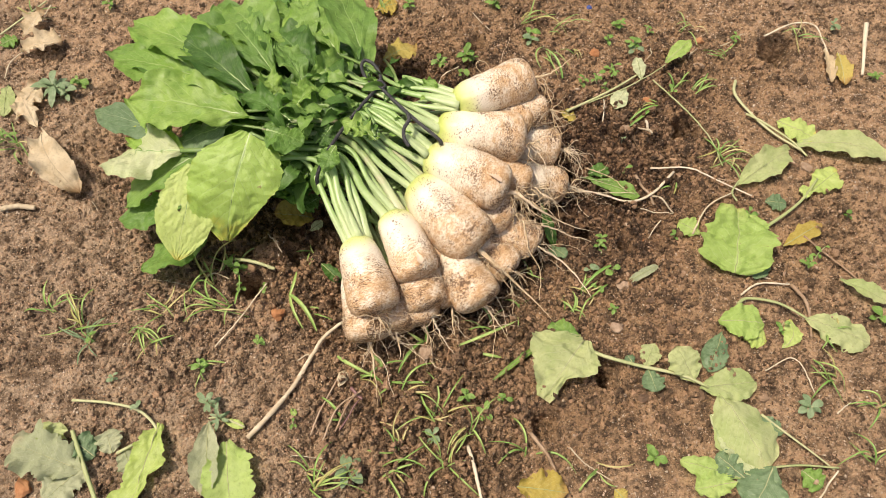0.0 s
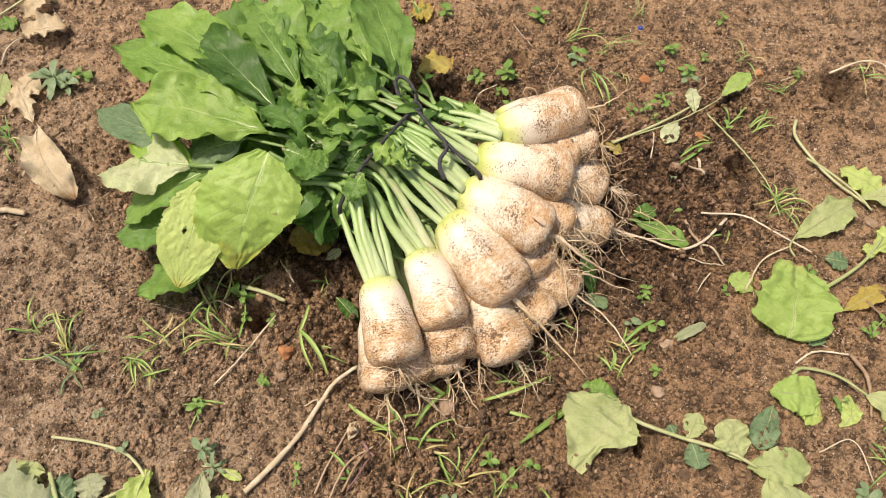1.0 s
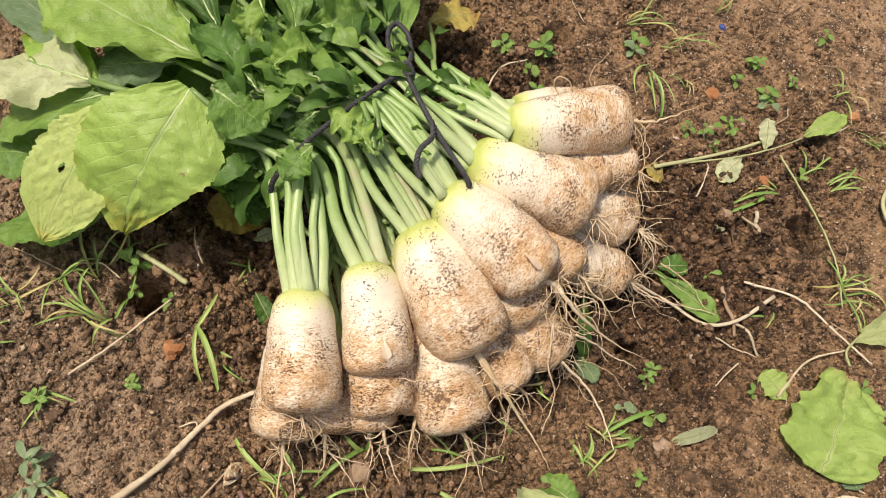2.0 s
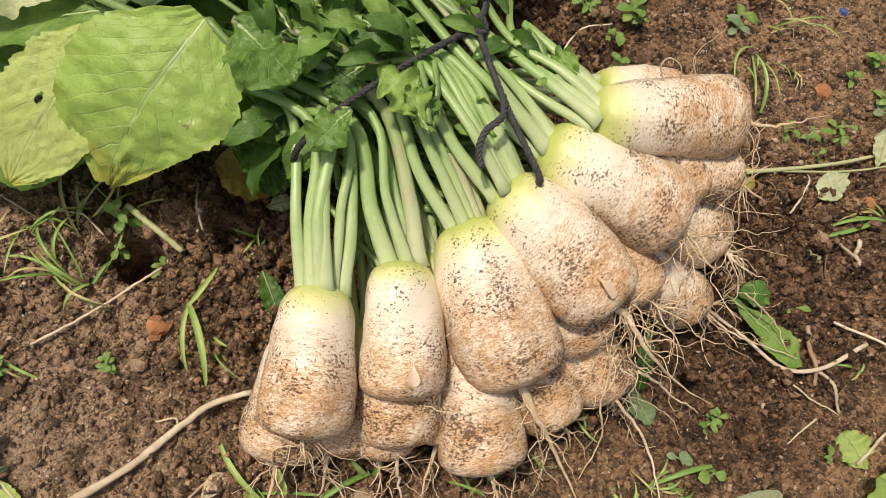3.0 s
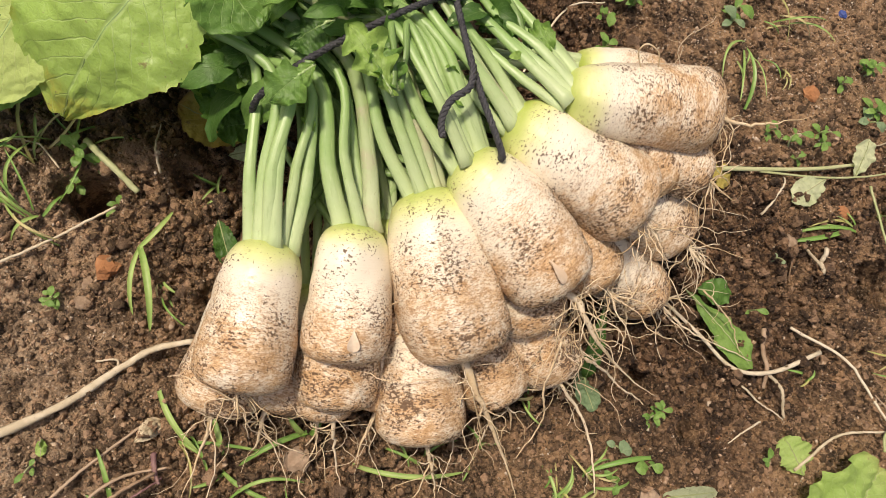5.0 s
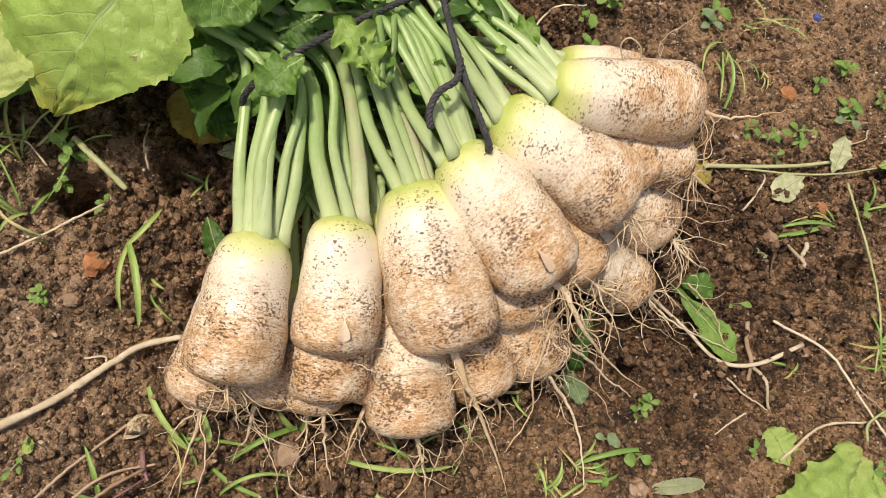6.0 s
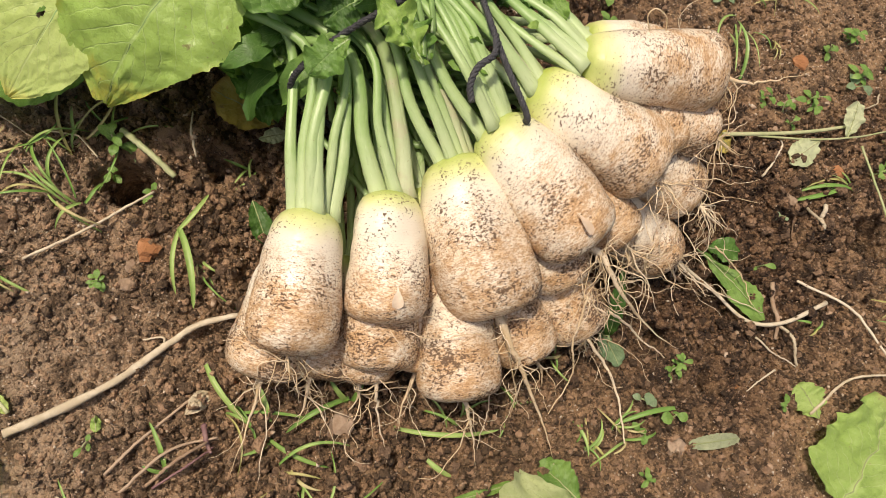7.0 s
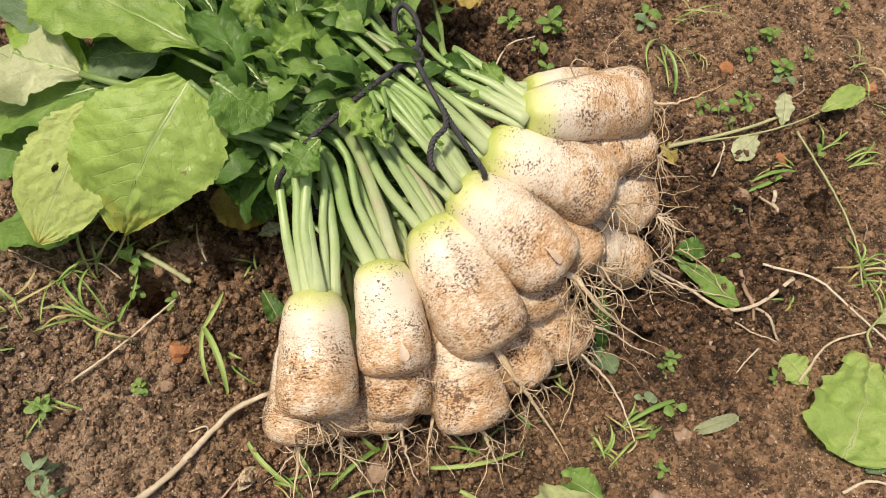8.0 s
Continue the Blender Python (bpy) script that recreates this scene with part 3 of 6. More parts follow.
def soil_height(x, y):
    x, y = np.atleast_1d(np.asarray(x, float)), np.atleast_1d(np.asarray(y, float))
    k = dug(x, y)
    near = np.exp(-((x - 0.3) ** 2 + (y - 0.2) ** 2) / 9.0)
    z = 0.020 * value_noise(x * 2.3, y * 2.3, 1) + 0.014 * value_noise(x * 7, y * 7, 2)
    z = z + (0.3 + 0.7 * k) * 0.012 * value_noise(x * 22, y * 22, 3)
    z = z + near * k * (0.0185 * lumps(x * 38, y * 38, 10) * (value_noise(x * 15, y * 15, 12) > -0.12) + 0.0165 * lumps(x * 75, y * 75, 20) + 0.0075 * lumps(x * 150, y * 150, 30)) - near * k * 0.0105
    z = z + near * (0.0022 * lumps(x * 120, y * 120, 40) + 0.0025 * value_noise(x * 190, y * 190, 4))
    heap = np.exp(-(((x - HEAP[0]) / 0.040) ** 2 + ((y - HEAP[1]) / 0.032) ** 2))
    z = z + heap * (0.045 + 0.030 * value_noise(x * 45, y * 45, 51) + 0.014 * lumps(x * 60, y * 60, 52))
    return z + pits(x, y) - 0.007


def gz(x, y):
    return float(soil_height(x, y)[0])


def on_ground(x, y, lift=0.0):
    return (x, y, gz(x, y) + lift)


def laid(points, lift=0.003):
    """Points of a plan laid on the soil; a third number lifts one above it."""
    return [(q[0], q[1], gz(q[0], q[1]) + lift + (q[2] if len(q) > 2 else 0.0)) for q in points]


def spread(lo, hi, step, out, count):
    """Even steps from lo to hi, then ever longer ones as far as out."""
    inner = np.arange(lo, hi + step / 2, step)
    grow = np.geomspace(step * 1.3, out, count)
    return np.concatenate([lo - grow[::-1], inner, hi + grow])


gx, gy = spread(-0.80, 1.45, 0.0031, 400.0, 46), spread(-0.55, 0.98, 0.0031, 400.0, 46)
mx, my = np.meshgrid(gx, gy)
mz = soil_height(mx.ravel(), my.ravel())
gv = np.stack([mx.ravel(), my.ravel(), mz], 1).astype(np.float32)
w_, h_ = len(gx), len(gy)
ii = np.arange(w_ * h_).reshape(h_, w_)
gq = np.stack([ii[:-1, :-1], ii[:-1, 1:], ii[1:, 1:], ii[1:, :-1]], -1).reshape(-1, 4).astype(np.int32)
gme = bpy.data.meshes.new("ground")
gme.vertices.add(len(gv))
gme.vertices.foreach_set("co", gv.ravel())
gme.loops.add(gq.size)
gme.loops.foreach_set("vertex_index", gq.ravel())
gme.polygons.add(len(gq))
gme.polygons.foreach_set("loop_start", np.arange(0, gq.size, 4, dtype=np.int32))
gme.polygons.foreach_set("use_smooth", np.ones(len(gq), dtype=bool))
gme.update(calc_edges=True)
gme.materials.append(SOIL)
ground = tagged(new("ground", gme), "brown crumbly vegetable-bed soil, damp and freshly dug round the radishes", "ground", kind="structure")


def lump_shape(seed, flat=0.8, rough=0.42, fine=2):
    """An angular crumb of about unit radius."""
    bm = bmesh.new()
    bmesh.ops.create_icosphere(bm, subdivisions=fine, radius=1.0)
    rg = np.random.default_rng(seed)
    off = Vector(rg.uniform(-50, 50, 3))
    for v in bm.verts:
        k = 1 + rough * 1.6 * noise.noise(v.co * 1.3 + off) + rough * 0.8 * noise.noise(v.co * 3.1 + off)
        v.co = Vector((v.co.x * k, v.co.y * k * 0.9, v.co.z * k * flat))
    bm.verts.ensure_lookup_table()
    vs = np.array([v.co[:] for v in bm.verts])
    fs = np.array([[v.index for v in q.verts] for q in bm.faces])
    bm.free()
    return vs, fs


LUMPS = [lump_shape(s) for s in range(10)]
SMALL_LUMPS = [lump_shape(s, 0.75, 0.62, 1) for s in range(20, 44)]


def chip_shape(seed):
    """The smallest crumbs: skewed eight-sided chips."""
    rg_ = np.random.default_rng(seed)
    v = np.array([(1, 0, 0), (-1, 0, 0), (0, 1, 0), (0, -1, 0), (0, 0, 0.8), (0, 0, -0.8)]) * rg_.uniform(0.6, 1.35, (6, 1)) + rg_.normal(0, 0.22, (6, 3))
    return v, np.array([(0, 2, 4), (2, 1, 4), (1, 3, 4), (3, 0, 4), (2, 0, 5), (1, 2, 5), (3, 1, 5), (0, 3, 5)])


CHIPS = [chip_shape(s) for s in range(30)]


def scattered(name, count, lo, hi, size, mat, label, seed, density, category, sink=0.35, shapes=LUMPS, bias=2.2):
    """Many small crumbs in one object, more of them where density says so."""
    rg = np.random.default_rng(seed)
    xs, ys = rg.uniform(lo[0], hi[0], count * 4), rg.uniform(lo[1], hi[1], count * 4)
    keep = rg.uniform(0, 1, count * 4) < density(xs, ys)
    xs, ys = xs[keep][:count], ys[keep][:count]
    zs = soil_height(xs, ys)
    vs, fs, o = [], [], 0
    for x, y, z in zip(xs, ys, zs):
        bv, bf = shapes[rg.integers(len(shapes))]
        r = size[0] * (size[1] / size[0]) ** (rg.uniform() ** bias)
        turn = np.array(Euler(rg.uniform(0, 6.28, 3)).to_matrix())
        v = bv @ turn.T * r
        vs.append(v + (x, y, z + r * (0.5 - sink)))
        fs.append(bf + o)
        o += len(bv)
    vs, fs = np.concatenate(vs).astype(np.float32), np.concatenate(fs).astype(np.int32)
    me = bpy.data.meshes.new(name)
    me.vertices.add(len(vs))
    me.vertices.foreach_set("co", vs.ravel())
    me.loops.add(fs.size)
    me.loops.foreach_set("vertex_index", fs.ravel())
    me.polygons.add(len(fs))
    me.polygons.foreach_set("loop_start", np.arange(0, fs.size, 3, dtype=np.int32))
    me.update(calc_edges=True)
    me.materials.append(mat)
    return tagged(new(name, me), label, category, kind="stuff")


scattered("soil_clods", 1500, (-0.55, -0.42), (1.15, 0.80), (0.0035, 0.0105), CLOD, "loose dark brown soil clods lying on the bed", 3, lambda x, y: 0.03 + 0.97 * dug(x, y) ** 2, "soil clods", 0.50)
scattered("soil_crumbs", 44000, (-0.30, -0.30), (0.86, 0.66), (0.0016, 0.0060), CLOD, "loose soil crumbs covering the bed", 5, lambda x, y: 0.10 + 0.90 * dug(x, y), "soil crumbs", 0.20, SMALL_LUMPS, 2.0)
scattered("fine_soil", 90000, (-0.32, -0.32), (0.88, 0.68), (0.0009, 0.0026), CLOD, "fine loose soil covering the bed", 8, lambda x, y: 0.25 + 0.75 * dug(x, y), "soil", 0.20, CHIPS, 1.3)
scattered("outer_soil_crumbs", 42000, (-0.70, -0.50), (1.40, 0.92), (0.0014, 0.0052), CLOD, "loose soil crumbs on the outer bed", 6, lambda x, y: (0.25 + 0.75 * dug(x, y)) * ((x < -0.30) | (x > 0.86) | (y < -0.30) | (y > 0.66)), "soil crumbs", 0.34, CHIPS, 1.7)
scattered("sand_grit", 26000, (-0.60, -0.45), (1.25, 0.85), (0.0008, 0.0026), GRIT, "pale sandy grit strewn over the soil", 4, lambda x, y: 1.0 - 0.35 * dug(x, y), "grit", 0.30, CHIPS)

scattered("gravel", 2600, (-0.50, -0.42), (1.15, 0.75), (0.0014, 0.0046), GRIT, "small pale stones lying in the soil", 9, lambda x, y: 0.8 - 0.3 * dug(x, y), "gravel", 0.42, SMALL_LUMPS, 2.0)


def pebble(x, y, r, mat, seed, label):
    v, q = lump_shape(100 + seed, 0.65, 0.34)
    ob = new("pebble", mesh_of("pebble", v * r, q, mat, None, False))
    ob.location = on_ground(x, y, r * 0.25)
    ob.rotation_euler = (0.2, 0.1, seed * 1.7)
    return tagged(ob, label, "pebble", "pebbles in the soil")


# ---- radishes ----
PROFILE_S = np.array([0.0, 0.012, 0.035, 0.08, 0.15, 0.28, 0.45, 0.62, 0.78, 0.88, 0.945, 0.98, 0.994, 1.0])
PROFILE_R = np.array([0.25, 0.40, 0.54, 0.67, 0.775, 0.86, 0.925, 0.975, 1.0, 0.965, 0.84, 0.62, 0.38, 0.15])


def root_body(length, radius, seed, waist=0.0, lean=0.0):
    """A stubby radish root standing on its z axis: blunt lower end at 0, crown at length."""
    rg = np.random.default_rng(seed)
    s = np.concatenate([np.linspace(0, 0.06, 6)[:-1], np.linspace(0.06, 0.88, 20)[:-1], np.linspace(0.88, 1.0, 9)])
    r = np.interp(s, PROFILE_S, PROFILE_R)
    r = np.where((s > 0.02) & (s < 0.98), np.convolve(np.pad(r, 1, mode="edge"), (0.22, 0.56, 0.22), mode="valid"), r)
    sides, off = 36, rg.uniform(-20, 20, 3)
    verts, faces = [], []
    for si, ri in zip(s, r):
        for k in range(sides):
            a = 2 * math.pi * k / sides
            d = Vector((math.cos(a), math.sin(a), si * 2.2))
            lump = 1 + 0.13 * noise.noise(d * 0.9 + Vector(off)) + 0.05 * noise.noise(d * 2.6 + Vector(off)) + 0.010 * noise.noise(Vector((d.x, d.y, si * 16)) + Vector(off))
            ring = 1 - waist * math.exp(-(((si - 0.68) / 0.07) ** 2)) * (0.6 + 0.4 * math.cos(a + off[0]))
            rr = ri * radius * lump * ring
            verts.append((rr * math.cos(a) + lean * length * (si - 0.5) ** 2, rr * math.sin(a), (1 - si) * length))
    n = len(s)
    for i in range(n - 1):
        for k in range(sides):
            j = (k + 1) % sides
            faces.append((i * sides + j, i * sides + k, (i + 1) * sides + k, (i + 1) * sides + j))
    verts += [(0.25 * lean * length, 0, length * 1.002), (0.25 * lean * length, 0, -0.001)]
    for k in range(sides):
        j = (k + 1) % sides
        faces.append((n * sides, k, j))
        faces.append((n * sides + 1, (n - 1) * sides + j, (n - 1) * sides + k))
    return verts, faces


def radish(crown, end, radius, seed, mat, label, tail=None, rootlets=6, waist=0.0, lean=0.0, tail_r=0.0032):
    """A radish with its root, taproot and hair roots. Stalks and leaves are added by stalk()."""
    crown, end = Vector(crown), Vector(end)
    rg = np.random.default_rng(seed)
    ax = (crown - end).normalized()
    ob = thing("radish", end, label, "radish", "bunch of radishes")
    length = (crown - end).length
    v, q = root_body(length, radius, seed, waist, lean)
    body = new("root", mesh_of("root", v, q, mat))
    body.parent = ob
    body.matrix_local = ax.to_track_quat("Z", "Y").to_matrix().to_4x4()
    down = np.array(-ax)
    if tail:
        pts = [np.array(end) - down * 0.006] + [np.array(p) for p in tail]
        path = smooth_path(pts, 26)
        path[2:] += rg.normal(0, 0.0007, path[2:].shape)
        part("taproot", tube(path, np.linspace(1, 0.12, 26) ** 1.3 * tail_r, 7, 1, 0.12, seed), ROOT, ob, "pale tapering taproot")
    else:
        path = wander(np.array(end) - down * 0.004, down + rg.normal(0, 0.3, 3), 0.035 + 0.03 * rg.uniform(), 12, 0.12, 0.06, rg, 0.0)
        part("taproot", tube(path, np.linspace(1, 0.1, 13) * tail_r * 0.8, 6, 1, 0.12, seed), ROOT, ob, "pale tapering taproot")
    for k in range(rootlets + 4):
        at = path[rg.integers(0, max(2, len(path) // 2))]
        p = wander(at, down * 0.5 + rg.normal(0, 0.75, 3), rg.uniform(0.03, 0.11), 16, 0.26, 0.09, rg, 0.0)
        part("rootlet", tube(p, np.linspace(1, 0.4, 17) * rg.uniform(0.0004, 0.0009), 5), ROOT, ob)
    ob["reach"] = radius
    return ob


def leaflet_on(parent, path, rg, mats, count, size, span=(0.62, 0.98)):
    """Small torn lobes that sit along a stalk, most of them past the twine."""
    for k in range(max(0, count)):
        f = span[0] + (span[1] - span[0]) * (k + rg.uniform(0, 1)) / count
        i = min(int(f * (len(path) - 2)), len(path) - 2)
        p, t = path[i], path[i + 1] - path[i]
        t = t / (np.linalg.norm(t) + 1e-9)
        s = np.cross(t, (0, 0, 1)) * (1 if k % 2 else -1)
        w = s * rg.uniform(0.35, 0.8) + t * rg.uniform(0.4, 1.2) + np.array((0, 0, rg.uniform(0.0, 0.6)))
        ln = rg.uniform(*size)
        sh, rib = blade(p, p + w / np.linalg.norm(w) * ln, ln * rg.uniform(0.34, 0.62), (rg.normal(0, 0.6), rg.normal(0, 0.6), 1), 0.18, 0.58, 0.7, 0.09, rg.uniform(0.0, 0.6), 0.25, 0.035, 0.03, rg.normal(0, 0.08), int(rg.integers(1e6)), 13, 6, 2)
        part("leaflet", sh, mats[int(rg.integers(len(mats)))], parent)


def stalk(rad, crown, gather, base, tip, width, mat, seed, r=0.0046, pink=False, leaflets=1, up=(0, 0, 1), offset=None, leaflet_mat=None, **shape):
    """A leaf stalk from the crown under the twine to a leaf, with the blade at its end."""
    rg = np.random.default_rng(seed)
    c, g, b = np.array(crown, float), np.array(gather, float), np.array(base, float)
    ax = g - c
    side = np.cross(ax, (0, 0, 1))
    side /= np.linalg.norm(side)
    o = offset if offset is not None else (rg.uniform(-1, 1), rg.uniform(-0.2, 0.8))
    spread_ = side * o[0] * 0.0125 + np.array((0, 0, 0.016)) * (o[1] - 0.15)
    start = c - ax / np.linalg.norm(ax) * 0.010 + spread_ * 0.9
    gp = g + spread_ * 1.2 + rg.normal(0, 0.003, 3)
    m1 = c * 0.6 + g * 0.4 + spread_ * 1.25 + np.array((0, 0, 0.003)) + rg.normal(0, 0.0025, 3)
    path = smooth_path([start, m1, gp, gp * 0.5 + b * 0.5 + np.array((0, 0, 0.006)), b], 24)
    radii = np.interp(np.linspace(0, 1, 24), (0, 0.05, 0.3, 0.6, 1), (1.75, 1.35, 1.05, 0.85, 0.6)) * r * rg.uniform(0.75, 1.2)
    st = part("petiole", tube(path, radii, 11, 0.72, 0.035, seed), PETIOLE_PINK if pink else PETIOLE, rad)
    # mostly the darkest green: shade among the stalks, given as leaflet colour
    leaflet_on(st, path, rg, (leaflet_mat or LEAF, LEAF_DARK_AND_SHADED, LEAF_DARK_AND_SHADED, LEAF_DARK_AND_SHADED), leaflets + 1, (0.020, 0.062))
    if leaflets > 1:
        leaflet_on(st, path, rg, (LEAF, LEAF_LIGHT), 1, (0.012, 0.024), (0.24, 0.42))
    if tip is not None:
        opts = dict(nu=52, nv=18, twist=rg.normal(0, 0.35))
        opts.update(shape)
        opts["ruffle"] = opts.get("ruffle", 0.05) * 1.5 + 0.015
        sh, rib = blade(b, tip, width, up, seed=seed + 500, **opts)
        lf = part("leaf", sh, mat, rad)
        n = len(rib)
        part("midrib", tube(np.array(rib[: n - 2]) - np.array((0, 0, 0.0006)), np.linspace(r * 0.34, 0.0005, n - 2), 6), PETIOLE, lf)
    return st


MUDDY = "muddy white radish lying low in the heap on the soil"
TOP = "white radish with lime-green crown and mud-streaked skin, tied in a bunch"
C1, C2, C3 = (0.141, 0.058, 0.120), (0.200, 0.099, 0.120), (0.243, 0.149, 0.128)
C4, C5, C6 = (0.265, 0.183, 0.150), (0.288, 0.232, 0.155), (0.321, 0.261, 0.175)
r1 = radish(C1, (0.164, -0.064, 0.094), 0.0395, 11, RADISH, TOP, None, 14, tail_r=0.002)
r2 = radish(C2, (0.237, -0.011, 0.094), 0.0385, 12, RADISH, TOP, None, 12, tail_r=0.002)
r3 = radish(C3, (0.333, 0.029, 0.098), 0.0465, 13, RADISH, TOP, [(0.354, 0.009, 0.085), (0.382, -0.009, 0.060), (0.419, -0.040, 0.030), (0.449, -0.068, 0.008)], 10, tail_r=0.0046)
r4 = radish(C4, (0.391, 0.114, 0.125), 0.0430, 14, RADISH, TOP, [(0.410, 0.109, 0.120), (0.442, 0.091, 0.100), (0.492, 0.081, 0.060), (0.547, 0.077, 0.030)], 16, tail_r=0.0042)
r5 = radish(C5, (0.435, 0.206, 0.135), 0.0420, 15, RADISH, TOP, None, 24)
r6 = radish(C6, (0.459, 0.312, 0.170), 0.0385, 16, RADISH, TOP, [(0.477, 0.309, 0.172), (0.506, 0.318, 0.178), (0.541, 0.338, 0.190)], 7, tail_r=0.003)


for rad_, b_, t_, w_ in ((r2, (0.2322, 0.0125, 0.1430), (0.2385, -0.0040, 0.1345), 0.011), (r4, (0.3546, 0.1190, 0.1775), (0.3780, 0.1090, 0.1660), 0.009)):
    sh_, rib_ = blade(b_, t_, w_, bow=0.06, widest=0.7, blunt=0.6, ruffle=0.0, cup=0.3, nick=0.01, seed=5, nu=12, nv=6)
    part("scar", sh_, FLESH, rad_, "pale cracked wound in the skin")


loop_ = smooth_path([(0.374, 0.303, 0.195), (0.362, 0.306, 0.212), (0.366, 0.312, 0.218), (0.379, 0.313, 0.212), (0.386, 0.309, 0.200)], 24)
part("rootlet", tube(loop_, 0.0007, 5), ROOT, r6)


def lower(end, ahead, radius, seed, tail=None, length=0.125, rootlets=5, **kw):
    """A radish below the top row, lying in the same direction as the one above it."""
    e, a = Vector(end), Vector(ahead)
    w = (a - e)
    w.z *= 0.5
    c = e + w.normalized() * length
    return radish(c, e, radius, seed, RADISH_MUDDY, MUDDY, tail, rootlets, **kw), c


low = []
low.append(lower((0.147, -0.087, 0.045), C1, 0.0400, 21, [(0.149, -0.099, 0.030), (0.150, -0.129, 0.012), (0.151, -0.176, 0.006)], 0.130, 6))
low.append(lower((0.190, -0.071, 0.036), (0.19, 0.08, 0.05), 0.0350, 22, None, 0.120, 5))
low.append(lower((0.245, -0.050, 0.060), C2, 0.0375, 23, [(0.251, -0.061, 0.045), (0.264, -0.086, 0.020), (0.288, -0.122, 0.006)], 0.125, 5))
low.append(lower((0.234, -0.062, 0.030), C2, 0.0330, 24, None, 0.120, 4))
low.append(lower((0.332, -0.049, 0.050), C3, 0.0400, 25, [(0.342, -0.054, 0.040), (0.358, -0.074, 0.020), (0.375, -0.102, 0.006)], 0.130, 5))
low.append(lower((0.285, -0.035, 0.030), C3, 0.0300, 26, None, 0.12, 3))
low.append(lower((0.394, 0.013, 0.036), C3, 0.0340, 27, None, 0.125, 5))
low.append(lower((0.443, 0.058, 0.030), C4, 0.0350, 28, None, 0.130, 10))
low.append(lower((0.399, 0.088, 0.075), C4, 0.0340, 29, None, 0.120, 9))
low.append(lower((0.513, 0.166, 0.034), C5, 0.0340, 30, None, 0.125, 22))
low.append(lower((0.456, 0.262, 0.120), C6, 0.0340, 31, None, 0.120, 4))
low.append(lower((0.484, 0.271, 0.130), C6, 0.0280, 32, None, 0.110, 12))
low.append(lower((0.438, 0.147, 0.085), C5, 0.0330, 33, None, 0.115, 24))
low.append(lower((0.506, 0.228, 0.070), C6, 0.0360, 34, None, 0.120, 26))
c15, c16 = Vector((0.337, 0.336, 0.105)), Vector((0.222, 0.124, 0.085))
low.append((radish(c15, (0.430, 0.370, 0.090), 0.029, 35, RADISH, "white radish with green crown, half hidden behind the bunch", None, 3), c15))
low.append((radish(c16, (0.302, 0.021, 0.055), 0.034, 36, RADISH, "white radish with green crown, half hidden in the bunch", None, 3), c16))

# long roots that hang from the heap down to the soil
for rad_, r_, pts_ in (
    (low[8][0], 0.0019, ((0.439, 0.050, 0.050), (0.482, 0.025, 0.025), (0.514, -0.013, 0.010), (0.520, -0.037, 0.008))),
    (low[12][0], 0.0017, ((0.448, 0.078, 0.070), (0.493, 0.074, 0.040), (0.549, 0.063, 0.010))),
    (low[7][0], 0.0015, ((0.416, 0.081, 0.085), (0.421, 0.035, 0.060), (0.436, 0.010, 0.030), (0.429, -0.030, 0.010))),
    (r4, 0.0013, ((0.395, 0.118, 0.125), (0.438, 0.089, 0.085), (0.467, 0.080, 0.060))),
    (low[9][0], 0.0011, ((0.463, 0.143, 0.090), (0.485, 0.125, 0.060), (0.491, 0.105, 0.045))),
    (low[13][0], 0.0012, ((0.555, 0.196, 0.050), (0.599, 0.181, 0.032), (0.623, 0.154, 0.022))),
    (low[13][0], 0.0013, ((0.507, 0.164, 0.055), (0.569, 0.153, 0.030), (0.644, 0.152, 0.014))),
    (r3, 0.0012, ((0.329, 0.035, 0.100), (0.348, 0.015, 0.080), (0.382, -0.021, 0.030), (0.383, -0.029, 0.020))),
    (low[4][0], 0.0011, ((0.345, -0.005, 0.045), (0.367, -0.031, 0.020), (0.373, -0.081, 0.008))),
):
    path = smooth_path(pts_, 30)
    rgr = np.random.default_rng(int(r_ * 1e7) + len(pts_))
    path[2:] += np.cumsum(rgr.normal(0, 0.0006, path[2:].shape), axis=0)
    part("rootlet", tube(path, np.linspace(1, 0.35, 30) * r_, 6, 1, 0.1, 3), ROOT, rad_)
    for k_ in range(4):
        p_ = wander(path[rgr.integers(3, 24)], rgr.normal(0, 1, 3), rgr.uniform(0.015, 0.05), 12, 0.3, 0.08, rgr, 0.004)
        part("rootlet", tube(p_, np.linspace(1, 0.4, 13) * rgr.uniform(0.0003, 0.0006), 4), ROOT, rad_)
for k_ in range(26):
    rgr = np.random.default_rng(900 + k_)
    at_ = np.array((0.410, 0.101, 0.105)) + rgr.normal(0, 1, 3) * np.array((0.022, 0.022, 0.012))
    p_ = wander(at_, rgr.normal(0, 0.7, 3) + np.array((0.3, -0.6, -0.2)), rgr.uniform(0.03, 0.09), 16, 0.28, 0.10, rgr, 0.006)
    part("rootlet", tube(p_, np.linspace(1, 0.4, 17) * rgr.uniform(0.0004, 0.0008), 4), ROOT, (r4, low[8][0], low[12][0])[k_ % 3])

# gather points under the twine, one for each radish of the top row
G1, G2, G3 = (0.100, 0.183, 0.155), (0.131, 0.201, 0.160), (0.156, 0.233, 0.165)
G4, G5, G6 = (0.177, 0.255, 0.170), (0.202, 0.279, 0.170), (0.231, 0.301, 0.165)

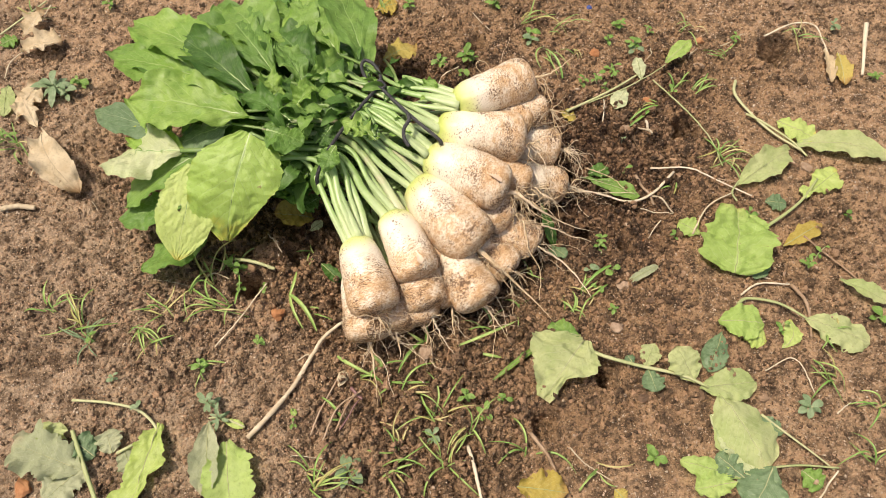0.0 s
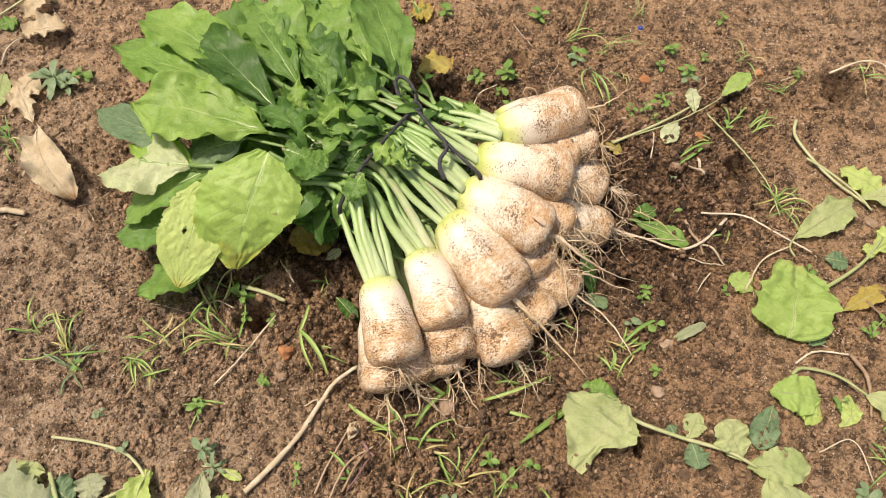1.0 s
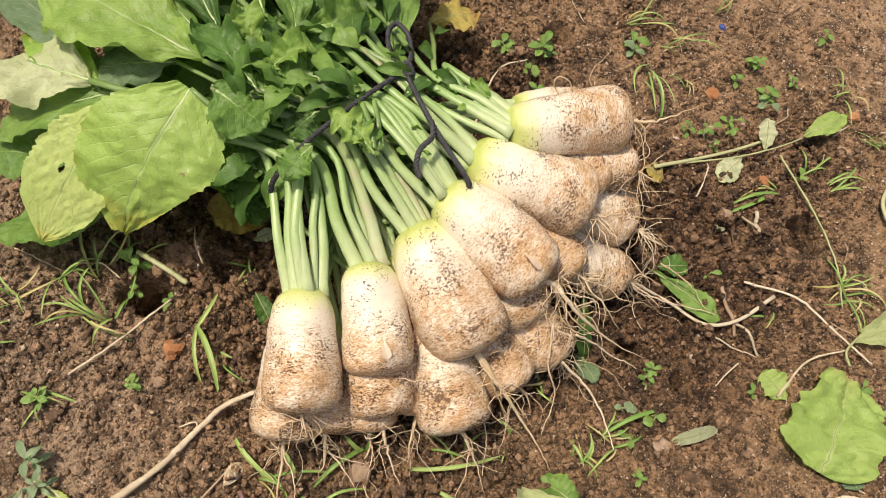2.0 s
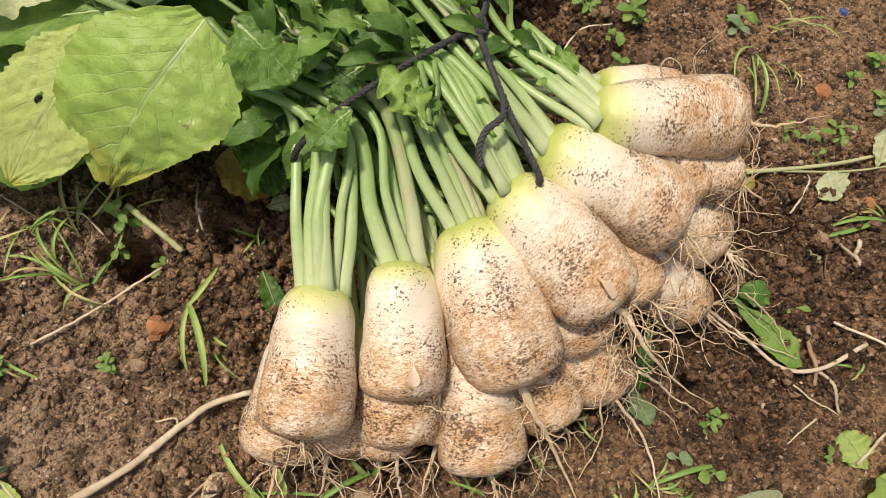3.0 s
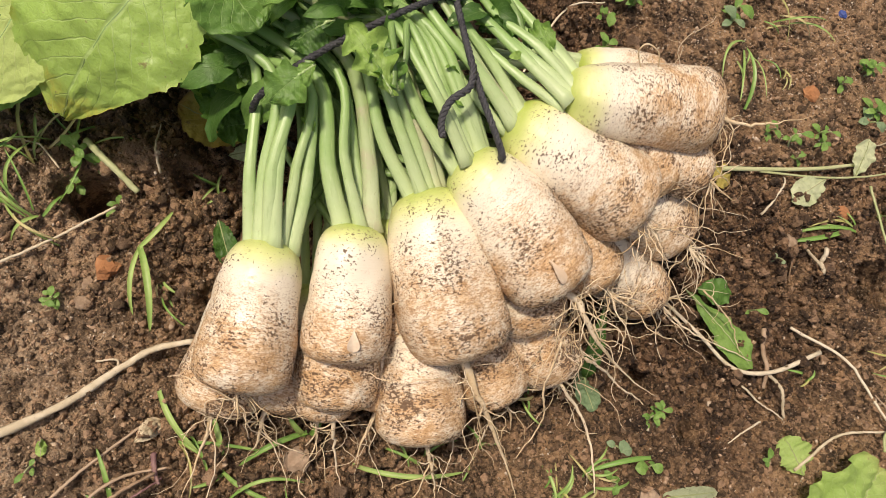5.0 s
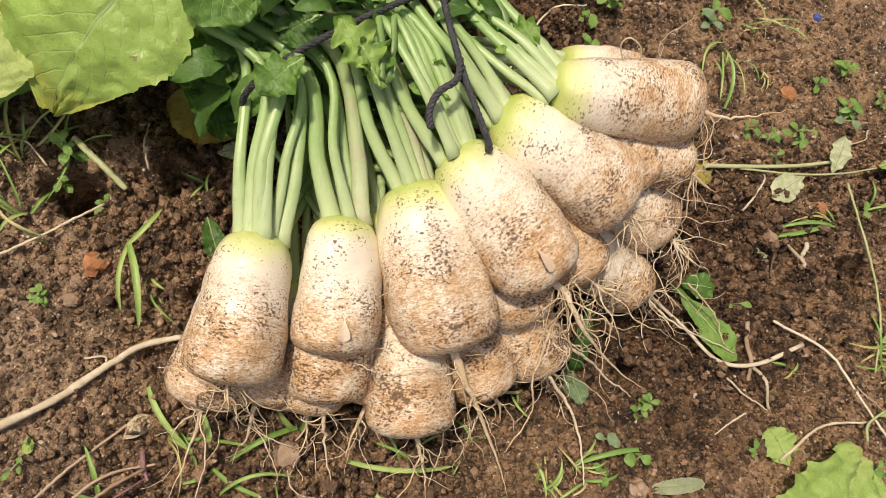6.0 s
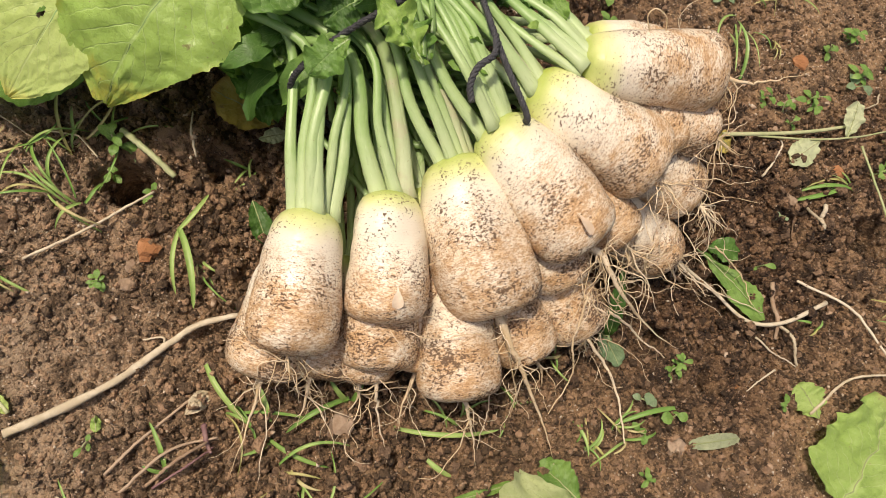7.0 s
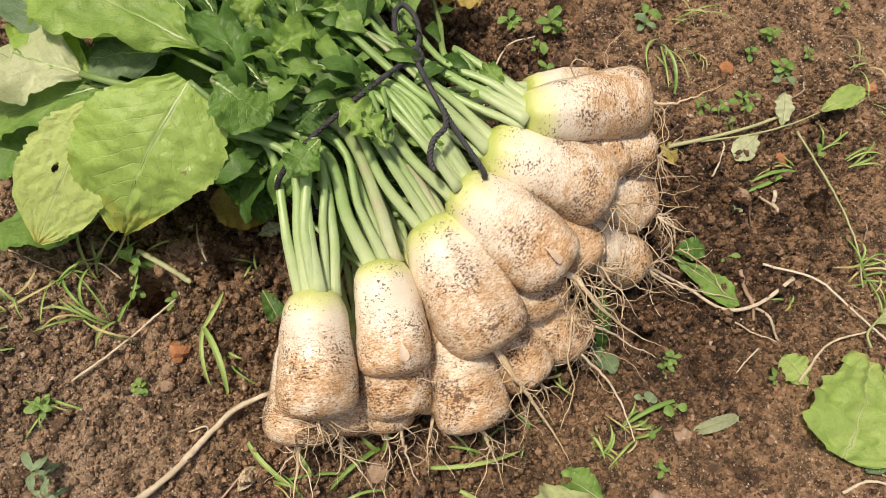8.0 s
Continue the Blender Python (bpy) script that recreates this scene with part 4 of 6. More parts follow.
stalk(r1, C1, G1, (-0.006, 0.220, 0.198), (-0.066, 0.096, 0.100), 0.152, LEAF_BIG, 41, leaflets=-3, offset=(-1.3, 0.3), outline=((0, 0.35, 0.2), (0.1, 0.7, 0.5), (0.25, 0.86, 0.86), (0.38, 0.9, 0.98), (0.5, 0.8, 1.0), (0.65, 0.6, 0.98), (0.8, 0.4, 0.9), (0.9, 0.24, 0.7), (1, 0.06, 0.15)), bow=0.13, ruffle=0.0, cup=-0.10, droop=0.1, up=(0.1, -0.25, 1), twist=0.0, nu=64, nv=26, quilt=0.005, calm=0.5)
stalk(r1, C1, G1, (-0.100, 0.200, 0.152), (-0.148, 0.076, 0.072), 0.094, LEAF_YELLOW, 42, leaflets=-3, offset=(-0.6, 0.7), hole=(0.46, 0.22, 0.036, 0.060), nu=110, nv=64, quilt=0.002, calm=0.35, waves=1.2, bow=0.06, outline=((0, 0.3, 0.3), (0.15, 0.7, 0.75), (0.35, 0.95, 0.95), (0.55, 1, 1), (0.75, 0.8, 0.85), (0.9, 0.45, 0.45), (1, 0.08, 0.08)), ruffle=-0.005, up=(0.1, -0.2, 1))
stalk(r1, C1, G1, (-0.103, 0.146, 0.045), (-0.220, 0.089, 0.025), 0.082, LEAF, 43, offset=(0.1, 0.9), bow=0.05, blunt=0.6, ruffle=0.02)
stalk(r1, C1, G1, (-0.131, 0.177, 0.080), (-0.252, 0.172, 0.055), 0.066, LEAF, 44, offset=(0.8, 0.5), bow=0.06, blunt=0.6, ruffle=0.03)
stalk(r1, C1, G1, (0.051, 0.155, 0.100), (-0.002, 0.211, 0.090), 0.05, LEAF_DARK_AND_SHADED, 45, offset=(1.5, 0.2), leaflets=3, bow=0.1)
stalk(r2, C2, G2, (-0.130, 0.240, 0.142), (-0.262, 0.268, 0.092), 0.114, LEAF_PALE, 46, r=0.0062, offset=(-0.9, 0.2), bow=0.08, blunt=0.6, ruffle=0.02)
stalk(r1, C1, G1, (-0.096, 0.243, 0.132), (-0.238, 0.186, 0.070), 0.056, LEAF, 70, offset=(1.1, 0.1), bow=0.07, blunt=0.6, ruffle=0.04, cup=0.25)
stalk(r2, C2, G2, (-0.127, 0.265, 0.115), (-0.303, 0.385, 0.085), 0.062, LEAF_BLUE, 47, offset=(0.3, 0.9), bow=0.08, blunt=0.7, ruffle=0.02)
stalk(r2, C2, G2, (0.012, 0.229, 0.195), (0.076, 0.193, 0.195), 0.078, LEAF, 48, r=0.0060, offset=(1.1, 0.3), pink=True, bow=0.08, blunt=0.6, ruffle=0.02, up=(0, -0.2, 1))
stalk(r3, C3, G3, (-0.014, 0.278, 0.165), (-0.218, 0.349, 0.150), 0.128, LEAF_LIGHT, 49, offset=(-1.1, 0.3), bow=0.06, blunt=0.7, ruffle=0.03, cup=0.15)
stalk(r3, C3, G3, (-0.065, 0.353, 0.160), (-0.261, 0.465, 0.130), 0.088, LEAF_LIGHT, 50, offset=(-0.2, 0.8), pink=True, bow=0.07, blunt=0.7, ruffle=0.03, cup=0.1)
stalk(r3, C3, G3, (0.060, 0.230, 0.205), (-0.021, 0.295, 0.195), 0.050, LEAF_DARK_AND_SHADED, 51, offset=(0.6, 0.6), leaflets=3, pink=True, bow=0.12, ruffle=0.10, lobes=0.05, cup=0.4)
stalk(r3, C3, G3, (0.048, 0.228, 0.195), (0.091, 0.256, 0.190), 0.045, LEAF, 52, offset=(1.3, 0.1), leaflets=3, pink=True, bow=0.12, ruffle=0.10, lobes=0.05, cup=0.3)
stalk(r4, C4, G4, (-0.087, 0.443, 0.145), (-0.232, 0.562, 0.110), 0.105, LEAF_LIGHT, 53, offset=(-1.1, 0.2), bow=0.07, blunt=0.65, ruffle=0.03)
stalk(r4, C4, G4, (0.001, 0.306, 0.180), (-0.139, 0.475, 0.160), 0.085, LEAF_DARK_AND_SHADED, 54, offset=(-0.4, 0.8), leaflets=2, bow=0.06, ruffle=0.04, cup=0.3)
stalk(r4, C4, G4, (0.083, 0.315, 0.175), (0.035, 0.410, 0.190), 0.052, LEAF, 55, offset=(0.3, 0.5), leaflets=2, bow=0.1, cup=0.25, up=(0.3, 0, 1))
stalk(r4, C4, G4, (-0.144, 0.328, 0.120), (-0.237, 0.306, 0.085), 0.085, LEAF_LIGHT, 56, offset=(1.0, 0.5), leaflets=2, bow=0.1)
stalk(r4, C4, G4, (0.123, 0.233, 0.185), (0.098, 0.199, 0.175), 0.042, LEAF_DARK_AND_SHADED, 57, offset=(1.5, 0.0), leaflets=2, bow=0.15, lobes=0.12)
stalk(r5, C5, G5, (0.033, 0.356, 0.165), (-0.090, 0.586, 0.120), 0.098, LEAF, 58, offset=(-1.0, 0.3), bow=0.08, cup=0.1, ruffle=0.03)
stalk(r5, C5, G5, (0.099, 0.360, 0.170), (0.020, 0.485, 0.150), 0.090, LEAF_DARK_AND_SHADED, 59, offset=(0.0, 0.8), pink=True, bow=0.08, cup=0.1)
stalk(r5, C5, G5, (0.075, 0.498, 0.090), (0.031, 0.673, 0.070), 0.092, LEAF_BLUE, 60, offset=(1.0, 0.3), bow=0.08, blunt=0.65)
stalk(r6, C6, G6, (0.188, 0.342, 0.150), (0.126, 0.620, 0.125), 0.100, LEAF, 61, offset=(-0.9, 0.3), bow=0.07, cup=0.2, ruffle=0.03, up=(0.3, 0, 1))
stalk(r6, C6, G6, (0.156, 0.311, 0.165), (0.076, 0.347, 0.165), 0.056, LEAF_DARK_AND_SHADED, 62, offset=(0.0, 0.8), leaflets=2, bow=0.1, cup=0.2)
stalk(r6, C6, G6, (0.217, 0.489, 0.050), (0.281, 0.531, 0.035), 0.058, LEAF_OLD, 63, offset=(0.9, 0.4), bow=0.08)
stalk(r6, C6, G6, (0.236, 0.289, 0.170), (0.265, 0.310, 0.180), 0.034, LEAF, 64, offset=(1.6, 0.0), leaflets=2, bow=0.12, lobes=0.1, cup=0.2)

# long leaves over the back of the bunch, and curled ones between them
stalk(r3, C3, G3, (-0.013, 0.345, 0.172), (-0.235, 0.556, 0.125), 0.098, LEAF_LIGHT, 71, offset=(-0.5, 1.0), bow=0.06, blunt=0.65, ruffle=0.04, cup=0.25)
stalk(r4, C4, G4, (-0.025, 0.310, 0.168), (-0.280, 0.506, 0.105), 0.074, LEAF, 72, offset=(0.7, 0.6), bow=0.06, blunt=0.65, ruffle=0.05, cup=0.3)
stalk(r2, C2, G2, (-0.046, 0.280, 0.150), (-0.156, 0.262, 0.118), 0.070, LEAF_BLUE, 73, offset=(0.6, 0.1), bow=0.05, blunt=0.6, ruffle=0.04, cup=-0.2)
stalk(r2, C2, G2, (-0.120, 0.236, 0.132), (-0.228, 0.312, 0.104), 0.060, LEAF_BIG, 74, offset=(0.2, 0.0), bow=0.06, blunt=0.6, ruffle=0.05, cup=0.2)
stalk(r5, C5, G5, (0.031, 0.400, 0.158), (-0.088, 0.540, 0.130), 0.078, LEAF, 75, offset=(-0.6, 0.9), bow=0.07, blunt=0.6, ruffle=0.05, cup=0.35)
stalk(r5, C5, G5, (0.097, 0.392, 0.160), (0.010, 0.520, 0.140), 0.074, LEAF_LIGHT, 76, offset=(0.4, 0.9), bow=0.07, blunt=0.6, ruffle=0.05, cup=0.4)
stalk(r6, C6, G6, (0.086, 0.344, 0.172), (0.152, 0.366, 0.182), 0.062, LEAF, 77, offset=(-0.5, 0.8), leaflets=2, bow=0.12, ruffle=0.08, cup=0.5, up=(0.3, -0.6, 1))
stalk(r6, C6, G6, (0.137, 0.420, 0.145), (0.052, 0.602, 0.112), 0.092, LEAF, 78, offset=(0.5, 0.9), bow=0.07, blunt=0.6, ruffle=0.04, cup=0.25)
stalk(r3, C3, G3, (0.040, 0.300, 0.176), (0.012, 0.336, 0.196), 0.040, LEAF_LIGHT, 79, offset=(0.1, 0.8), leaflets=2, bow=0.2, ruffle=0.10, cup=0.7)
stalk(r4, C4, G4, (0.062, 0.268, 0.184), (0.098, 0.300, 0.200), 0.040, LEAF_LIGHT, 87, offset=(0.8, 0.7), leaflets=2, bow=0.2, ruffle=0.10, cup=0.7)

# torn pale leaves that lie along the stalks below the twine
stalk(r4, C4, G4, (0.190, 0.187, 0.195), (0.137, 0.222, 0.205), 0.034, LEAF_LIGHT, 67, offset=(-0.8, 1.4), leaflets=-4, bow=0.08, ruffle=0.12, lobes=0.3, lobe_n=23.0, cup=0.3)
stalk(r4, C4, G4, (0.193, 0.197, 0.190), (0.160, 0.211, 0.205), 0.030, LEAF, 68, offset=(-0.4, 1.2), leaflets=-4, bow=0.08, ruffle=0.12, lobes=0.3, lobe_n=23.0, cup=0.3)
stalk(r6, C6, G6, (0.276, 0.287, 0.180), (0.293, 0.304, 0.190), 0.030, LEAF, 69, offset=(1.8, 0.4), leaflets=-4, bow=0.08, ruffle=0.12, lobes=0.2)

# dark leaves beside the first stalks, and one folded over them
stalk(r1, C1, G1, (0.124, 0.187, 0.190), (0.104, 0.143, 0.188), 0.034, LEAF, 66, offset=(0.4, 1.2), leaflets=-4, bow=0.1, ruffle=0.08, lobes=0.1)
for n_, (b_, t_, w_) in enumerate((
    ((0.076, 0.175, 0.130), (0.017, 0.187, 0.120), 0.055),
    ((0.076, 0.163, 0.110), (0.031, 0.157, 0.100), 0.045),
    ((0.069, 0.169, 0.145), (0.035, 0.201, 0.140), 0.055),
    ((0.087, 0.160, 0.090), (0.053, 0.140, 0.085), 0.042),
    ((0.078, 0.194, 0.150), (0.043, 0.170, 0.130), 0.050),
    ((0.091, 0.211, 0.160), (0.058, 0.195, 0.150), 0.050),
    ((0.049, 0.200, 0.115), (0.015, 0.167, 0.090), 0.050),
)):
    stalk(low[n_ % 4][0], low[n_ % 4][1], (0.13, 0.19, 0.10), b_, t_, w_, LEAF_DARK_AND_SHADED if n_ % 2 else LEAF, 80 + n_, r=0.004, leaflets=-2, bow=0.1, ruffle=0.08, lobes=0.1, cup=0.2)

# leaves of the radishes below, which fill the bunch
rgf = np.random.default_rng(9)
for n_, (rad_, c_) in enumerate(low):
    for k_ in range(5):
        a_ = rgf.uniform(math.radians(86), math.radians(205))
        if n_ in (0, 1, 2, 3):
            a_ = rgf.uniform(math.radians(140), math.radians(212))
        d_ = np.array((math.cos(a_), math.sin(a_) * 1.05, 0.0))
        under = a_ > math.radians(150)
        reach_ = rgf.uniform(0.02, 0.17 if under else 0.23)
        b_ = np.array((0.12, 0.29, 0.0)) + d_ * reach_ + np.array((0, 0, rgf.uniform(0.05, 0.09 if under else 0.145) - 0.14 * reach_))
        t_ = b_ + d_ * rgf.uniform(0.08, 0.15) + np.array((rgf.normal(0, 0.02), rgf.normal(0, 0.02), rgf.uniform(-0.03, 0.03)))
        t_[2] = max(t_[2], 0.03)
        g_ = np.array((0.165, 0.245, 0.070)) + rgf.normal(0, 1, 3) * np.array((0.035, 0.03, 0.018))
        # most get the darkest green, which colours in the shade within the bunch
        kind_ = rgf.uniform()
        m_ = LEAF_DARK_AND_SHADED if kind_ < 0.72 else LEAF if kind_ < 0.92 else LEAF_LIGHT
        stalk(rad_, c_, g_, b_, t_, rgf.uniform(0.06, 0.105), m_, 200 + n_ * 7 + k_, r=0.0036, leaflets=2, leaflet_mat=LEAF_DARK_AND_SHADED, bow=0.1, ruffle=0.05, lobes=0.05, cup=rgf.uniform(-0.1, 0.3), nu=16, nv=8)

# broad outer leaves of the same radishes, under the ones on top
rgo = np.random.default_rng(19)
for n_, (rad_, c_) in enumerate(low[4:] + low[4:10]):
    a_ = math.radians(94 + 62 * (n_ + rgo.uniform(0, 0.9)) / 18)
    d_ = np.array((math.cos(a_), math.sin(a_), 0.0))
    b_ = np.array((0.10, 0.30, 0.0)) + d_ * rgo.uniform(0.12, 0.22) + np.array((0, 0, rgo.uniform(0.08, 0.15)))
    t_ = b_ + d_ * rgo.uniform(0.12, 0.17) + np.array((0, 0, rgo.uniform(-0.05, 0.01)))
    g_ = np.array((0.165, 0.245, 0.080)) + rgo.normal(0, 1, 3) * np.array((0.03, 0.03, 0.015))
    stalk(rad_, c_, g_, b_, t_, rgo.uniform(0.085, 0.12), (LEAF, LEAF_LIGHT, LEAF, LEAF_BLUE, LEAF_DARK_AND_SHADED)[n_ % 5], 700 + n_, r=0.0045, leaflets=2, bow=0.1, blunt=0.65, ruffle=0.045, lobes=0.04, cup=rgo.uniform(-0.1, 0.3), nu=20, nv=12)

# ---- twine ----
twine = thing("twine", G3, "black twisted plastic twine knotted round the leaf stalks", "twine")


def twisted(points, r, turns, n=90):
    """Three strands laid round one another along a path."""
    p = smooth_path(points, n)
    tan = np.gradient(p, axis=0)
    tan /= np.linalg.norm(tan, axis=1)[:, None]
    shapes = []
    a = np.cross(tan, np.array((0.13, 0.21, 1.0)))
    a /= np.linalg.norm(a, axis=1)[:, None]
    b = np.cross(tan, a)
    for s in range(3):
        w = np.linspace(0, turns * 2 * math.pi, n) + s * 2.094
        shapes.append(tube(p + (a * np.cos(w)[:, None] + b * np.sin(w)[:, None]) * r * 0.52, r * 0.62, 7, 1, 0.05, s))
    return joined(*shapes)


KNOT = (0.202, 0.298, 0.192)
part("wrap", twisted([(0.140, 0.150, 0.085), (0.100, 0.148, 0.120), (0.089, 0.146, 0.155), (0.101, 0.164, 0.182), (0.129, 0.205, 0.192), (0.167, 0.253, 0.198), KNOT], 0.0029, 22), TWINE, twine)
part("wrap", twisted([KNOT, (0.225, 0.261, 0.194), (0.251, 0.224, 0.194), (0.286, 0.186, 0.186), (0.292, 0.187, 0.165), (0.307, 0.202, 0.120)], 0.0029, 19), TWINE, twine)
part("loop", twisted([KNOT, (0.184, 0.324, 0.175), (0.175, 0.352, 0.180), (0.182, 0.368, 0.180), (0.197, 0.356, 0.180), (0.205, 0.332, 0.178), KNOT], 0.0029, 14), TWINE, twine)
part("loose_end", twisted([(0.240, 0.240, 0.195), (0.243, 0.219, 0.200), (0.233, 0.201, 0.200), (0.232, 0.185, 0.195), (0.238, 0.174, 0.190)], 0.0029, 5, 40), TWINE, twine)
kx, ky, kz = KNOT
part("knot", twisted([(kx - 0.008, ky - 0.004, kz), (kx, ky + 0.006, kz + 0.006), (kx + 0.008, ky, kz), (kx, ky - 0.007, kz + 0.002), (kx - 0.006, ky + 0.003, kz + 0.005)], 0.0031, 4, 40), TWINE, twine)


# ---- things on the bed ----
def lay_blade(parent, b, t, width, mat, seed, lift=(0.006, 0.006), name="blade", label="", **kw):
    """A limp leaf blade lying on the soil from plan place b to t."""
    p0, p1 = on_ground(*b, lift[0]), on_ground(*t, lift[1])
    opts = dict(bow=0.05, blunt=0.6, ruffle=0.07, nick=0.05, nu=36, nv=14, quilt=0.022, twist=0.25 * math.sin(seed * 1.7))
    opts.update(kw)
    sh, rib = blade(p0, p1, width, seed=seed, **opts)
    v = np.array(sh[0])
    v[:, 2] = np.maximum(v[:, 2], soil_height(v[:, 0], v[:, 1]) + 0.0025)
    sh = (v, sh[1], sh[2])
    rib = v[opts["nv"] // 2 :: opts["nv"] + 1]
    ob = part(name, sh, mat, parent, label)
    n = len(rib)
    part("midrib", tube(np.array(rib[: n - 2]) + np.array((0, 0, 0.0004)), np.linspace(0.0008, 0.0003, n - 2), 5), STEM if mat is not LEAF_DRY else STRAW, ob)
    return ob


def rested(path, r):
    """Heights at which a stiff stalk of that radius lies over the bumps of the soil."""
    soil = soil_height(path[:, 0], path[:, 1]) + 0.0035 + r
    top = np.pad(np.maximum(path[:, 2], soil), 4, mode="edge")
    top = np.max([top[k : k + len(soil)] for k in range(9)], axis=0)
    top = np.pad(top, 4, mode="edge")
    return np.maximum(np.mean([top[k : k + len(soil)] for k in range(9)], axis=0), soil)


def lay_stem(parent, points, r0, r1, mat, seed, name="stem", lift=0.003, n=26, flat=0.8):
    path = smooth_path(laid(points, lift + 0.004), n)
    path[:, 2] = rested(path, r0 * 0.5)
    return part(name, tube(path, np.linspace(r0, r1, n) * 0.75, 7, flat, 0.08, seed), mat, parent)


def loose(name, place, label, category, group=""):
    return thing(name, on_ground(*place), label, category, group)


FL = "fallen radish leaves"
o = loose("fallen_leaf", (-0.369, 0.326), "dry tan-brown leaf curled on the soil", "leaf", FL)
lay_blade(o, (-0.425, 0.403), (-0.348, 0.269), 0.066, LEAF_DRY, 301, (0.020, 0.022), ruffle=0.12, cup=0.45, bow=0.16, lobes=0.10, lobe_n=11.0, side_bend=0.08)
lay_stem(o, [(-0.444, 0.322), (-0.431, 0.371), (-0.422, 0.403)], 0.002, 0.0025, STRAW, 302)

o = loose("fallen_leaf", (-0.473, 0.644), "withered brown leaf with a thin dry stalk", "leaf", FL)
lay_blade(o, (-0.504, 0.624), (-0.419, 0.636), 0.055, LEAF_DRY, 303, (0.012, 0.02), ruffle=0.12, cup=0.5)
lay_blade(o, (-0.504, 0.663), (-0.467, 0.723), 0.045, LEAF_DRY, 304, (0.012, 0.02), ruffle=0.12, cup=0.4)
lay_stem(o, [(-0.526, 0.560), (-0.520, 0.603), (-0.484, 0.638), (-0.440, 0.641)], 0.002, 0.0015, STRAW, 305)

o = loose("fallen_leaf", (0.800, 0.044), "flat light-green lobed leaf lying on the soil", "leaf", FL)
lay_blade(o, (0.774, -0.020), (0.818, 0.100), 0.146, LEAF_FLAT, 306, (0.012, 0.022), outline=((0, 0.35, 0.3), (0.06, 0.72, 0.55), (0.17, 0.98, 0.78), (0.29, 0.80, 0.88), (0.40, 1.0, 0.76), (0.50, 0.74, 0.96), (0.58, 0.86, 0.82), (0.67, 0.62, 1.0), (0.75, 0.68, 0.70), (0.84, 0.60, 0.76), (0.93, 0.56, 0.56), (1, 0.28, 0.28)), ruffle=0.035, cup=0.12, bow=0.05, nick=0.03, nu=44, nv=18)
lay_blade(o, (0.738, 0.063), (0.711, 0.095), 0.045, LEAF_FLAT, 307, (0.008, 0.012), lobes=0.1)
lay_blade(o, (0.816, -0.003), (0.826, -0.031), 0.040, LEAF_BLUE, 308, (0.006, 0.006))
lay_stem(o, [(0.822, 0.119), (0.819, 0.138), (0.837, 0.160)], 0.0025, 0.002, STEM, 309, lift=0.01)

o = loose("fallen_leaf", (0.921, 0.090), "wilted yellow-green leaf on a long pale stalk", "leaf", FL)
lay_stem(o, [(0.852, 0.060), (0.904, 0.086), (0.945, 0.112), (0.987, 0.151)], 0.0045, 0.003, STEM, 310, lift=0.006)
lay_blade(o, (0.967, 0.128), (1.030, 0.163), 0.050, LEAF_YELLOW, 311, (0.008, 0.014), lobes=0.2, ruffle=0.1)
lay_blade(o, (0.950, 0.111), (0.961, 0.141), 0.024, LEAF_YELLOW, 312, (0.008, 0.01))
lay_blade(o, (0.835, 0.154), (0.956, 0.219), 0.060, LEAF_WILT, 313, (0.01, 0.014), lobes=0.22, ruffle=0.08, cup=0.3)

o = loose("fallen_leaf", (1.008, 0.207), "limp pale leaf with a curved stalk on the soil", "leaf", FL)
lay_stem(o, [(0.920, 0.409), (0.906, 0.376), (0.915, 0.332), (0.942, 0.274), (0.986, 0.222)], 0.0045, 0.0035, STEM, 314, lift=0.006)
lay_stem(o, [(0.909, 0.319), (0.937, 0.292), (0.976, 0.243), (0.992, 0.208)], 0.0035, 0.003, STEM, 315, lift=0.005)
lay_blade(o, (0.973, 0.234), (1.144, 0.186), 0.062, LEAF_WILT, 316, (0.008, 0.012), ruffle=0.07, cup=0.2, side_bend=-0.08)
lay_blade(o, (0.963, 0.295), (1.021, 0.242), 0.055, LEAF_YELLOW, 317, (0.01, 0.012), lobes=0.12, ruffle=0.08)

o = loose("fallen_leaf", (0.915, 0.043), "small curled yellow-brown leaf", "leaf", FL)
lay_blade(o, (0.879, 0.024), (0.964, 0.062), 0.034, LEAF_OLD, 318, (0.008, 0.012), lobes=0.15, ruffle=0.08)

o = loose("fallen_leaf", (1.119, 0.437), "withered leaf with a hooked brown stalk", "leaf", FL)
lay_stem(o, [(1.008, 0.508), (1.073, 0.529), (1.121, 0.523), (1.127, 0.484), (1.125, 0.452)], 0.003, 0.002, STRAW, 319, lift=0.008)
lay_blade(o, (1.124, 0.465), (1.105, 0.375), 0.024, LEAF_DRY, 320, (0.01, 0.01), ruffle=0.1, cup=0.6)
lay_blade(o, (1.146, 0.450), (1.130, 0.367), 0.038, LEAF_OLD, 321, (0.012, 0.01), cup=0.4)

# long limp leaf with torn side lobes
o = loose("fallen_leaf", (0.575, -0.152), "long wilted leaf with torn pale lobes on a thick stalk", "leaf", FL)
lay_stem(o, [(0.466, -0.092), (0.501, -0.129), (0.564, -0.160), (0.632, -0.185), (0.671, -0.210)], 0.0050, 0.0035, STEM, 322, lift=0.008)
lay_blade(o, (0.493, -0.108), (0.410, -0.197), 0.150, LEAF_WILT, 323, (0.020, 0.012), outline=((0, 0.15, 0.15), (0.12, 0.45, 0.4), (0.3, 0.62, 0.88), (0.42, 0.55, 1.0), (0.55, 0.36, 0.85), (0.62, 0.18, 0.7), (0.78, 0.16, 0.5), (0.9, 0.2, 0.3), (1, 0.14, 0.18)), ruffle=0.03, cup=0.10, nick=0.06, bow=0.10, nu=38, nv=16)
